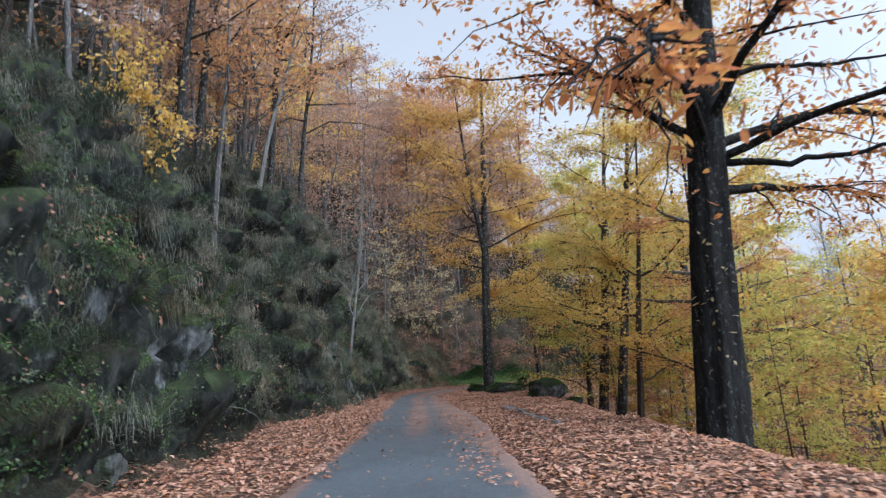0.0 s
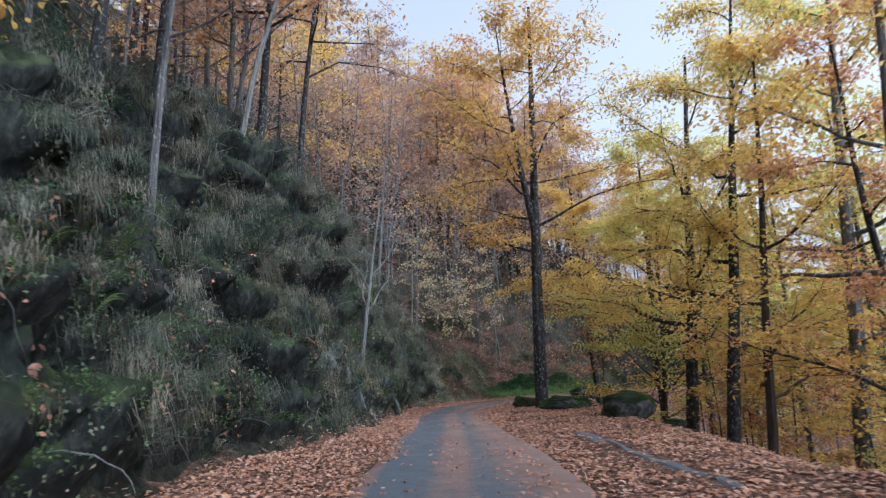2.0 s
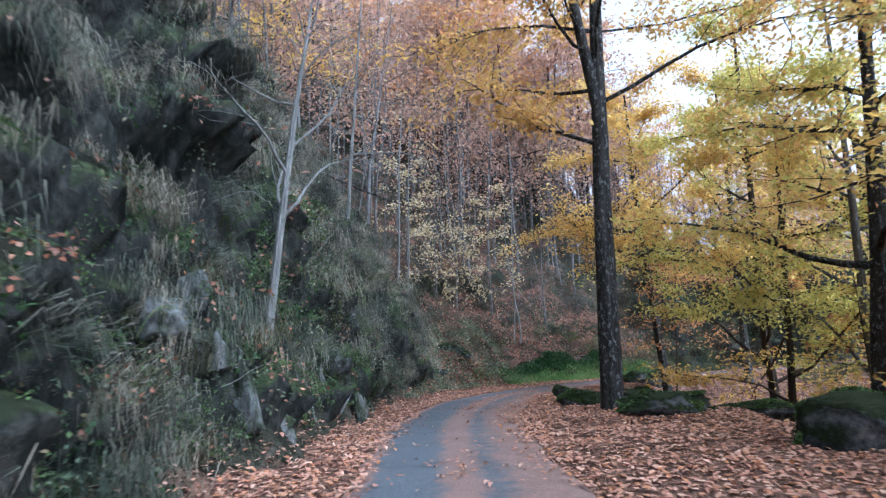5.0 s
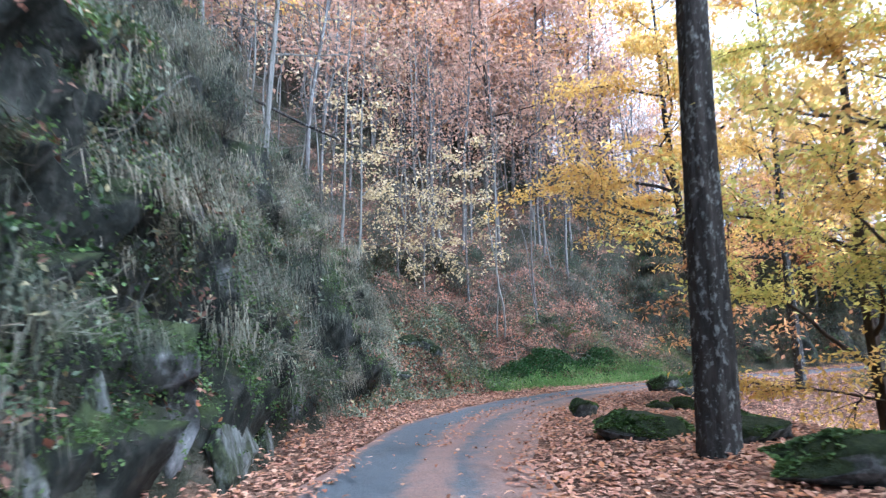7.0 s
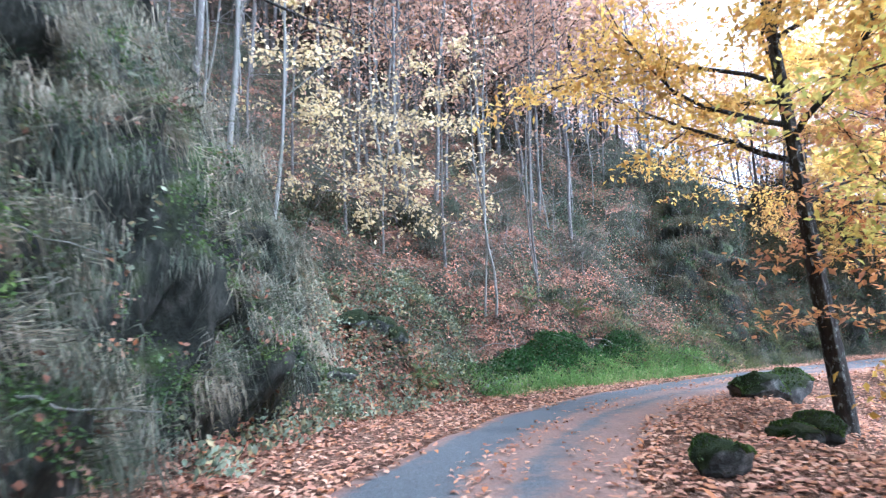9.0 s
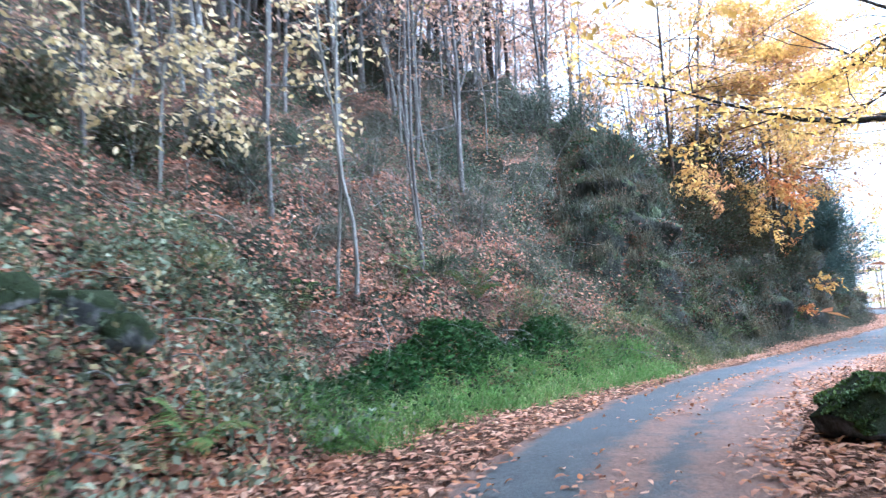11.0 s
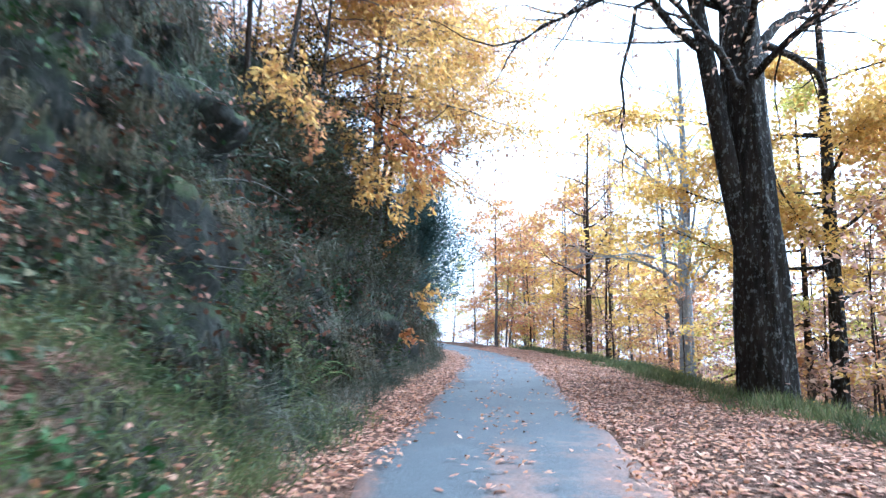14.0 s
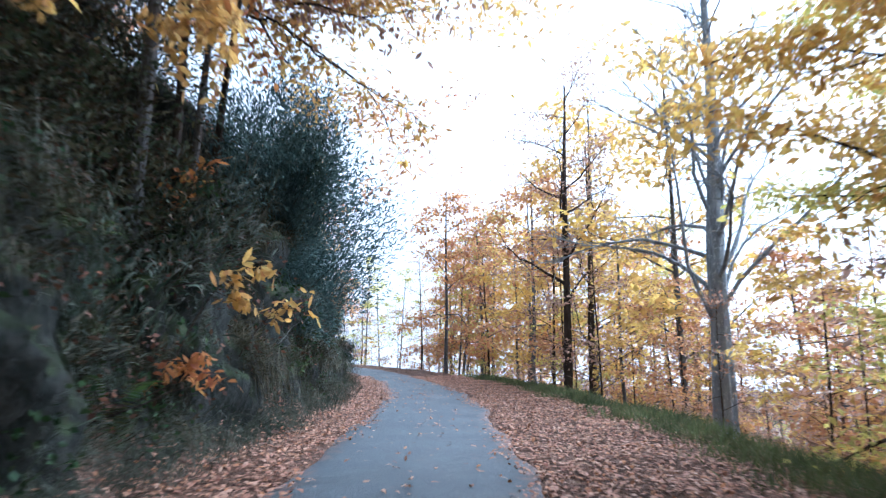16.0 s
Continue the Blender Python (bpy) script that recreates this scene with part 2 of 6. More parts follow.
GROUND, ASPHALT, ROCK, CRAG, SLAB = ground_material(), asphalt_material(), rock_material(), crag_material(), slab_material()
BARK_DARK = bark_material("dark_furrowed_bark", (0.008, 0.008, 0.008), (0.06, 0.056, 0.052), (0.17, 0.18, 0.175), 0.54)
BARK_GREY = bark_material("grey_bark", (0.045, 0.043, 0.042), (0.18, 0.175, 0.17), (0.26, 0.27, 0.25), 0.56)
BARK_PALE = bark_material("pale_smooth_bark", (0.10, 0.10, 0.095), (0.26, 0.26, 0.245), (0.11, 0.13, 0.10), 0.56)
BARK_BROWN = bark_material("brown_bark", (0.018, 0.014, 0.012), (0.085, 0.065, 0.052), (0.17, 0.17, 0.15), 0.62)
BARK_SILVER = bark_material("silver_bark", (0.15, 0.16, 0.175), (0.40, 0.43, 0.45), (0.52, 0.55, 0.56), 0.55)
LEAF_ORANGE = leaf_material("orange_leaves", [(0.52, 0.25, 0.11), (0.64, 0.37, 0.15), (0.44, 0.21, 0.13), (0.70, 0.46, 0.21)])
LEAF_GOLD = leaf_material("golden_leaves", [(0.68, 0.45, 0.10), (0.76, 0.56, 0.16), (0.58, 0.33, 0.10), (0.76, 0.60, 0.21)])
LEAF_LIME = leaf_material("yellow_green_leaves", [(0.52, 0.50, 0.13), (0.72, 0.61, 0.18), (0.42, 0.44, 0.12), (0.76, 0.65, 0.21)])
LEAF_RUST = leaf_material("rust_coloured_leaves", [(0.50, 0.20, 0.07), (0.60, 0.28, 0.09), (0.40, 0.15, 0.08), (0.64, 0.36, 0.10)])
LEAF_PALE = leaf_material("pale_yellow_leaves", [(0.58, 0.48, 0.25), (0.47, 0.38, 0.20), (0.64, 0.55, 0.36), (0.40, 0.30, 0.17)])
LEAF_BROWN = leaf_material("russet_leaves", [(0.44, 0.28, 0.20), (0.54, 0.36, 0.26), (0.36, 0.24, 0.195), (0.56, 0.43, 0.31)], each=((0.75, 0.72, 0.74), (1.1, 1.05, 1.0)))
LEAF_GREEN = leaf_material("dark_green_leaves", [(0.02, 0.045, 0.018), (0.045, 0.085, 0.03), (0.016, 0.035, 0.016), (0.07, 0.11, 0.04)], 0.2)
LEAF_BROOM = leaf_material("dull_green_broom", [(0.052, 0.076, 0.055), (0.085, 0.105, 0.078), (0.125, 0.125, 0.105), (0.035, 0.052, 0.040)], 0.3, patch=((0.5, 0.55, 0.55), (1.4, 1.35, 1.4)), each=((0.55, 0.7, 0.55), (1.5, 1.35, 1.4)))
# brown litter colours, darkened for the shade under the slope's hazels and trees
LEAF_SHADED = leaf_material("shaded_brown_leaves", [(0.16, 0.072, 0.045), (0.22, 0.115, 0.082), (0.075, 0.038, 0.028), (0.28, 0.17, 0.125), (0.20, 0.08, 0.04), (0.045, 0.028, 0.022)], 0.12, 0.6, patch=((0.35, 0.36, 0.38), (1.2, 1.15, 1.15)))
LEAF_LITTER = leaf_material("russet_litter", [(0.26, 0.12, 0.075), (0.34, 0.19, 0.13), (0.14, 0.065, 0.043), (0.40, 0.26, 0.185), (0.32, 0.13, 0.058), (0.08, 0.045, 0.033)], 0.12, 0.6, patch=((0.5, 0.5, 0.52), (1.15, 1.1, 1.1)))
LEAF_WEED = leaf_material("grey_green_weeds", [(0.17, 0.215, 0.155), (0.25, 0.285, 0.21), (0.11, 0.155, 0.11), (0.40, 0.34, 0.19)], 0.3, patch=((0.6, 0.62, 0.62), (1.25, 1.2, 1.2)))
LEAF_FALLEN = leaf_material("fallen_leaves", [(0.37, 0.185, 0.13), (0.49, 0.285, 0.205), (0.26, 0.115, 0.075), (0.55, 0.37, 0.27), (0.43, 0.195, 0.09), (0.16, 0.08, 0.058)], 0.12, 0.6)
GRASS = leaf_material("bank_grass", [(0.10, 0.112, 0.088), (0.135, 0.135, 0.112), (0.08, 0.10, 0.072), (0.165, 0.15, 0.13)], 0.35, patch=((0.25, 0.34, 0.29), (1.35, 1.32, 1.3)))
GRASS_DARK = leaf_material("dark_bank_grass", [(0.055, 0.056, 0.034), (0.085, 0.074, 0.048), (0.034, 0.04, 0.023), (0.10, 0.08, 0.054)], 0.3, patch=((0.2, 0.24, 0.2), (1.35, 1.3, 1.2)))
GRASS_VERGE = leaf_material("dull_verge_grass", [(0.10, 0.14, 0.06), (0.16, 0.19, 0.09), (0.07, 0.11, 0.05), (0.24, 0.22, 0.14)], 0.35, patch=((0.5, 0.55, 0.5), (1.3, 1.2, 1.1)))
LEAF_IVY = leaf_material("glossy_ivy_leaves", [(0.022, 0.065, 0.020), (0.055, 0.12, 0.038), (0.016, 0.045, 0.016), (0.10, 0.16, 0.065)], 0.25, 0.4)
LEAF_BLUE = leaf_material("blue_green_needles", [(0.065, 0.105, 0.10), (0.10, 0.15, 0.14), (0.045, 0.075, 0.072), (0.13, 0.18, 0.165)], 0.25, patch=((0.5, 0.55, 0.55), (1.4, 1.4, 1.4)))
LEAF_CREST = leaf_material("dark_mixed_foliage", [(0.027, 0.042, 0.024), (0.066, 0.082, 0.048), (0.068, 0.05, 0.033), (0.10, 0.104, 0.064)], 0.2, patch=((0.35, 0.35, 0.35), (1.5, 1.45, 1.4)))
LEAF_OCHRE = leaf_material("ochre_leaves", [(0.60, 0.36, 0.10), (0.70, 0.47, 0.14), (0.48, 0.26, 0.10), (0.68, 0.51, 0.18)])
BARK_BLACK = bark_material("blackish_wet_bark", (0.005, 0.005, 0.005), (0.034, 0.034, 0.033), (0.12, 0.13, 0.13), 0.57)
LEAF_BRAMBLE = leaf_material("bramble_leaves", [(0.07, 0.10, 0.06), (0.13, 0.155, 0.10), (0.05, 0.08, 0.05), (0.20, 0.18, 0.11)], 0.3)
LEAF_MIXED = leaf_material("gold_and_green_leaves", [(0.62, 0.38, 0.13), (0.72, 0.53, 0.16), (0.47, 0.46, 0.13), (0.76, 0.59, 0.19), (0.54, 0.29, 0.13)])
GRASS_STRAW = leaf_material("straw_grass", [(0.165, 0.155, 0.122), (0.21, 0.19, 0.155), (0.13, 0.135, 0.10), (0.24, 0.21, 0.17)], 0.35, patch=((0.45, 0.5, 0.47), (1.25, 1.2, 1.15)))
GRASS_PALE = leaf_material("pale_grass", [(0.24, 0.235, 0.19), (0.30, 0.275, 0.225), (0.19, 0.205, 0.16), (0.33, 0.29, 0.24)], 0.35, patch=((0.45, 0.5, 0.47), (1.25, 1.2, 1.15)))
FERN = leaf_material("fern_fronds", [(0.05, 0.10, 0.03), (0.09, 0.14, 0.04), (0.16, 0.15, 0.06)], 0.3)
MOSS = leaf_material("cushion_moss", [(0.055, 0.10, 0.035), (0.11, 0.17, 0.055), (0.07, 0.12, 0.045)], 0.2, patch=((0.45, 0.5, 0.5), (1.25, 1.2, 1.1)))
GRASS_FRESH = leaf_material("fresh_grass", [(0.15, 0.28, 0.075), (0.24, 0.39, 0.13), (0.11, 0.21, 0.065), (0.34, 0.37, 0.2)], 0.5, patch=((0.6, 0.7, 0.6), (1.2, 1.1, 1.1)))

# ---- the lie of the land ----
WAY = [(-0.6, -60), (-0.6, -30), (-0.65, 0), (-0.75, 8), (-0.95, 16), (-1.25, 25), (-1.6, 32), (-1.4, 36.5), (-0.6, 40.5), (1.0, 44), (3.5, 47.4),
       (7.2, 50.9), (11, 53.5), (14.2, 55.6), (19.1, 58.8), (24.7, 62.5), (30, 66.2), (36, 71), (43, 78), (50, 87), (55, 97), (57, 108), (56, 122), (52, 140), (50, 175)]


def spline(points, step=0.4):
    p = np.array([points[0], *points, points[-1]], float)
    out = []
    for i in range(1, len(p) - 2):
        k = max(2, int(np.linalg.norm(p[i + 1] - p[i]) / step))
        t = np.arange(k)[:, None] / k
        out.append(0.5 * (2 * p[i] + (p[i + 1] - p[i - 1]) * t + (2 * p[i - 1] - 5 * p[i] + 4 * p[i + 1] - p[i + 2]) * t ** 2
                          + (3 * p[i] - p[i - 1] - 3 * p[i + 1] + p[i + 2]) * t ** 3))
    return np.vstack(out)


CL = spline(WAY)
CL_S = np.concatenate([[0], np.cumsum(np.linalg.norm(np.diff(CL, axis=0), axis=1))])
CL_T = np.gradient(CL, axis=0)
CL_T /= np.linalg.norm(CL_T, axis=1)[:, None]


def along(x, y):
    """For places in the plan: the run along the road and the distance from its middle (right of it positive)."""
    x, y = np.atleast_1d(np.asarray(x, float)), np.atleast_1d(np.asarray(y, float))
    s, d = np.empty(x.size), np.empty(x.size)
    for a in range(0, x.size, 20000):
        px, py = x[a:a + 20000, None], y[a:a + 20000, None]
        q = (px - CL[:, 0]) ** 2 + (py - CL[:, 1]) ** 2
        i = np.argmin(q, axis=1)
        dx, dy = px[:, 0] - CL[i, 0], py[:, 0] - CL[i, 1]
        side = CL_T[i, 1] * dx - CL_T[i, 0] * dy
        s[a:a + 20000] = CL_S[i] + CL_T[i, 0] * dx + CL_T[i, 1] * dy
        d[a:a + 20000] = np.where(side >= 0, 1, -1) * np.sqrt(q[np.arange(i.size), i])
    return s, d


def place(s, d):
    """The plan's x, y at a run along the road and a distance right of its middle."""
    s = np.atleast_1d(np.asarray(s, float))
    cx, cy = np.interp(s, CL_S, CL[:, 0]), np.interp(s, CL_S, CL[:, 1])
    tx, ty = np.interp(s, CL_S, CL_T[:, 0]), np.interp(s, CL_S, CL_T[:, 1])
    k = np.hypot(tx, ty)
    return cx + d * ty / k, cy - d * tx / k


def hashed(ix, iy, seed):
    h = np.sin(ix * 127.1 + iy * 311.7 + seed * 74.7) * 43758.5453
    return h - np.floor(h)


def value_noise(x, y, seed=0):
    ix, iy = np.floor(x), np.floor(y)
    fx, fy = x - ix, y - iy
    fx, fy = fx * fx * (3 - 2 * fx), fy * fy * (3 - 2 * fy)
    a, b = hashed(ix, iy, seed), hashed(ix + 1, iy, seed)
    c, d = hashed(ix, iy + 1, seed), hashed(ix + 1, iy + 1, seed)
    return (a + (b - a) * fx) * (1 - fy) + (c + (d - c) * fx) * fy - 0.5


def fbm(x, y, seed=0, octaves=4):
    return sum(value_noise(x * 2 ** k, y * 2 ** k, seed + k) / 2 ** k for k in range(octaves))


def by_run(s, *pairs):
    return np.interp(s, [p[0] for p in pairs], [p[1] for p in pairs])


def smooth(a):
    a = np.clip(a, 0, 1)
    return a * a * (3 - 2 * a)


def grade(s):
    """The road's height along its run: level at first, climbing gently beyond the bend."""
    return by_run(s, (80, 0.0), (110, 0.12), (128, 0.12), (147, 0.25), (158, 0.36), (169, 0.6), (182, 0.8), (200, 1.0), (240, 1.6))


ROAD_HALF = 1.45


def foot_of(s):
    """How far left of the road's middle the bank begins."""
    return by_run(s, (60, 3.5), (72, 3.7), (80, 4.0), (88, 2.7), (93, 2.5), (98, 2.8), (103, 3.6), (110, 3.2), (116, 2.3), (121, 2.3), (126, 2.7), (135, 2.6), (142, 2.7), (150, 3.0), (165, 3.4))


def shoulder(s):
    """How much wider the asphalt is on its outer side along the first stretch."""
    return 0.42 * (1 - smooth((s - 80) / 8))


def lie(x, y):
    """The ground's height: a cut bank on the uphill side, a verge and a falling slope on the other."""
    x, y = np.asarray(x, float).ravel(), np.asarray(y, float).ravel()
    s, d = along(x, y)
    base = grade(s)
    foot = foot_of(s)
    u = np.maximum(0, -d - foot + 0.8 * fbm(x * 0.3, y * 0.3, 3, 3))
    k1 = by_run(s, (60, 1.9), (84, 1.9), (88, 2.6), (100, 2.3), (106, 1.0), (117, 0.95), (121, 1.7), (150, 1.9))
    h1 = by_run(s, (60, 6.5), (88, 7.0), (101, 7.5), (107, 5.0), (117, 5.4), (121, 6.6), (132, 6.2), (138, 4.6), (144, 3.2), (151, 1.2), (175, 0.6))
    k2 = by_run(s, (60, 0.8), (100, 0.95), (118, 0.95), (121, 0.85), (125, 0.65), (131, 0.4), (140, 0.25), (150, 0.02))
    h2 = by_run(s, (60, 60), (115, 60), (118, 42), (120, 28), (124, 17), (130, 12), (138, 7), (145, 4), (151, 1.6), (170, 1.0))
    cut = h1 / k1
    up = np.where(u < cut, u * k1, h1 + (u - cut) * k2)
    up = np.where(up < 0.6 * h2, up, 0.6 * h2 + 0.4 * h2 * (1 - np.exp(-np.maximum(0, up - 0.6 * h2) / (0.4 * h2))))
    rough = smooth(u / 1.0)
    ledge = by_run(s, (101, 1.0), (106, 0.25), (118, 0.25), (122, 0.8)) * smooth(u / 0.8) * (1 - smooth((up - 9) / 5))
    warp = up + 1.6 * fbm(x * 0.35, y * 0.35, 51, 3)
    up = up + ledge * 0.26 * np.sin(warp * 2 * math.pi / 1.7) * (0.6 + 1.2 * fbm(x * 0.6, y * 0.6, 57, 2))
    bumps = rough * (fbm(x * 0.45 + s * 0.1, y * 0.45, 11, 3) * by_run(s, (100, 1.9), (108, 0.7), (118, 0.7), (123, 1.7)) + by_run(s, (102, 2.4), (107, 0.6), (118, 0.6), (122, 2.0)) * fbm(x * 0.8, y * 0.8, 21, 2) + 0.25 * fbm(x * 2.4, y * 2.4, 27, 2))
    verge = by_run(s, (60, 4.7), (72, 5.0), (84, 5.4), (94, 6.0), (99, 6.0), (104, 2.0), (113, 2.0), (121, 4.5), (128, 4.8), (150, 4.4))
    v = np.maximum(0, d - verge + 0.6 * fbm(x * 0.4, y * 0.4, 5, 3))
    down = -55 * (1 - np.exp(-v * 0.42 / 55))
    wide = 1.2 + shoulder(s) * (d > 0)
    roll = smooth((np.abs(d) - wide - 0.4) / 1.2) * (0.10 * fbm(x * 0.9, y * 0.9, 31, 3) + 0.05)
    far = 3 * fbm(x * 0.02, y * 0.02, 41, 3) * smooth((np.abs(d) - 30) / 60)
    bed = -0.06 * (1 - smooth((np.abs(d) - wide) / 0.5))
    spur = -0.28 * np.maximum(0, -d - 7) * smooth((s - 144) / 12)
    return base + up + bumps + down + roll + far + bed + np.maximum(spur, -40)


def axis(lo, hi, step, outer):
    inner = np.arange(lo, hi + step, step)
    grow = np.cumsum(step * 1.13 ** np.arange(1, 60))
    grow = grow[grow < outer]
    return np.concatenate([(lo - grow)[::-1], inner, inner[-1] + grow])


def sheet(name, mat, xs, ys, height):
    gx, gy = np.meshgrid(xs, ys)
    z = height(gx, gy)
    co = np.column_stack([gx.ravel(), gy.ravel(), z])
    w = len(xs)
    i = (np.arange(len(ys) - 1)[:, None] * w + np.arange(w - 1)[None]).ravel()
    return mesh_object(name, co, np.column_stack([i, i + 1, i + 1 + w, i + w]), mat)


def mesh_object(name, co, faces, mat, parent=None, smooth_shade=True):
    """One mesh object from arrays of corners and equal-sided faces."""
    me = bpy.data.meshes.new(name)
    co, faces = np.asarray(co, np.float32), np.asarray(faces, np.int32)
    nf, k = faces.shape
    me.vertices.add(len(co))
    me.vertices.foreach_set("co", co.ravel())
    me.loops.add(nf * k)
    me.loops.foreach_set("vertex_index", faces.ravel())
    me.polygons.add(nf)
    me.polygons.foreach_set("loop_start", np.arange(nf, dtype=np.int32) * k)
    me.polygons.foreach_set("use_smooth", np.full(nf, smooth_shade))
    me.update(calc_edges=True)
    me.validate()
    me.materials.append(mat)
    ob = new(name, me)
    ob.parent = parent
    return ob


GX, GY = axis(-15, 38, 0.24, 1400), axis(5, 76, 0.24, 1400)
GZ = lie(*np.meshgrid(GX, GY)).reshape(len(GY), len(GX))


def land(x, y):
    """The height of the ground sheet itself."""
    x, y = np.asarray(x, float).ravel(), np.asarray(y, float).ravel()
    i, j = np.clip(np.searchsorted(GX, x) - 1, 0, len(GX) - 2), np.clip(np.searchsorted(GY, y) - 1, 0, len(GY) - 2)
    u, v = (x - GX[i]) / (GX[i + 1] - GX[i]), (y - GY[j]) / (GY[j + 1] - GY[j])
    return (GZ[j, i] * (1 - u) + GZ[j, i + 1] * u) * (1 - v) + (GZ[j + 1, i] * (1 - u) + GZ[j + 1, i + 1] * u) * v


ground = sheet("ground", GROUND, GX, GY, land)
tagged(ground, "leaf-strewn forest floor rising to a mossy rock bank", "ground", kind="structure")


def road_mesh():
    n = len(CL)
    cols = np.array([-1.5, -1.35, -1.1, -0.85, -0.6, -0.35, -0.1, 0.15, 0.4, 0.65, 0.9, 1.15, 1.35, 1.5])
    left = ROAD_HALF + 0.35 * fbm(CL_S * 0.6, np.full(n, 0.3), 61, 4)
    right = ROAD_HALF + 0.35 * fbm(CL_S * 0.6, np.full(n, 9.7), 61, 4) + shoulder(CL_S)
    rise = grade(CL_S)
    co = np.empty((n, len(cols), 3))
    dirt = np.empty((n, len(cols)))
    used = smooth((CL_S - 70) / 9) * (1 - 0.9 * smooth((CL_S - 116) / 8))
    for k, c in enumerate(cols):
        d = c / 1.5 * (right if c > 0 else left)
        co[:, k, 0], co[:, k, 1] = place(CL_S, d)
        co[:, k, 2] = rise + 0.012 - 0.02 * (c / 1.5) ** 2 - (0.08 if abs(c) == 1.5 else 0)
        dirt[:, k] = used * (0.75 * math.exp(-((c - 0.05) / 0.3) ** 2) + 0.65 * float(smooth((c - 0.35) / 0.5))) + 0.9 * float(smooth((abs(c) - 1.0) / 0.4)) * (1 - 0.6 * smooth((CL_S - 114) / 8))
    w = len(cols)
    i = (np.arange(n - 1)[:, None] * w + np.arange(w - 1)[None]).ravel()
    return co.reshape(-1, 3), np.column_stack([i, i + 1, i + 1 + w, i + w]), dirt.ravel()


road_co, road_faces, road_dirt = road_mesh()
road = mesh_object("road", road_co, road_faces, ASPHALT)
road.data.attributes.new("dirt", "FLOAT", "POINT").data.foreach_set("value", road_dirt.astype(np.float32))
tagged(road, "narrow worn grey asphalt lane with leaf-covered edges", "road", kind="structure")


def bare_patch():
    """A strip of old wet paving that shows through the leaves on the verge."""
    run = np.linspace(15.0, 23.2, 60)
    cols = np.linspace(-1, 1, 6)
    x0 = np.interp(run, [15, 17, 19, 23], [2.5, 2.3, 2.1, 1.85])
    half = 0.06 + 0.30 * np.clip(fbm(run * 0.55, run * 0 + 2.0, 15, 3) + 0.35, 0, 1)
    half[[0, -1]] = 0.02
    x = x0[:, None] + cols[None] * half[:, None]
    y = np.repeat(run[:, None], 6, 1)
    z = land(x, y).reshape(x.shape) + 0.02
    z[:, [0, -1]] -= 0.05
    i = (np.arange(59)[:, None] * 6 + np.arange(5)[None]).ravel()
    return np.column_stack([x.ravel(), y.ravel(), z.ravel()]), np.column_stack([i, i + 1, i + 7, i + 6])


tagged(mesh_object("pavement", *bare_patch(), ASPHALT), "wet strip of old paving showing through leaves", "pavement", kind="structure")

# ---- leaves and blades ----
rng = np.random.default_rng(7)


def unit(v):
    return v / np.maximum(1e-9, np.linalg.norm(v, axis=1))[:, None]


def leaf_cloud(points, length, width, out=None, flat=0.6, droop=0.3, curl=0.25, fancy=False, gen=None, lie=None):
    """Corners and faces of a leaf at every point: folded along its midrib, turned at random, more or less level."""
    g = gen or rng
    n = len(points)
    direc = g.normal(size=(n, 3))
    direc[:, 2] = direc[:, 2] * (1 - flat) - droop
    if out is not None:
        direc += out
    direc = unit(direc)
    up = g.normal(size=(n, 3)) * (1 - flat)
    up[:, 2] += 1
    if lie is not None:
        up = lie + g.normal(size=(n, 3)) * (1 - flat) * 0.6
        direc = unit(direc - up * np.sum(direc * up, axis=1)[:, None] / np.sum(up * up, axis=1)[:, None])
    side = unit(np.cross(direc, up))
    nor = np.cross(side, direc)
    ln = length * g.uniform(0.6, 1.3, n)[:, None]
    wd = width * g.uniform(0.7, 1.2, n)[:, None]
    cu = curl * g.uniform(-0.4, 1.0, n)[:, None]
    b = points
    tip = points + direc * ln - nor * ln * cu * 0.6
    mid = points + direc * ln * 0.45
    if not fancy:
        lft, rgt = mid + side * wd / 2 + nor * wd * cu, mid - side * wd / 2 + nor * wd * cu
        co = np.stack([b, lft, tip, rgt], 1).reshape(-1, 3)
        i = np.arange(n)[:, None] * 4
        f = np.concatenate([i + np.array([0, 2, 1]), i + np.array([0, 3, 2])])
        return co, f
    m1, m2 = points + direc * ln * 0.3, points + direc * ln * 0.68 - nor * ln * cu * 0.2
    rows = [b, m1 + side * wd * 0.42 + nor * wd * cu, m1 - side * wd * 0.42 + nor * wd * cu,
            m2 + side * wd * 0.45 + nor * wd * cu, m2 - side * wd * 0.45 + nor * wd * cu, tip]
    co = np.stack(rows, 1).reshape(-1, 3)
    i = np.arange(n)[:, None] * 6
    f = np.concatenate([i + np.array(q) for q in ((0, 2, 1), (1, 2, 4), (1, 4, 3), (3, 4, 5))])
    return co, f


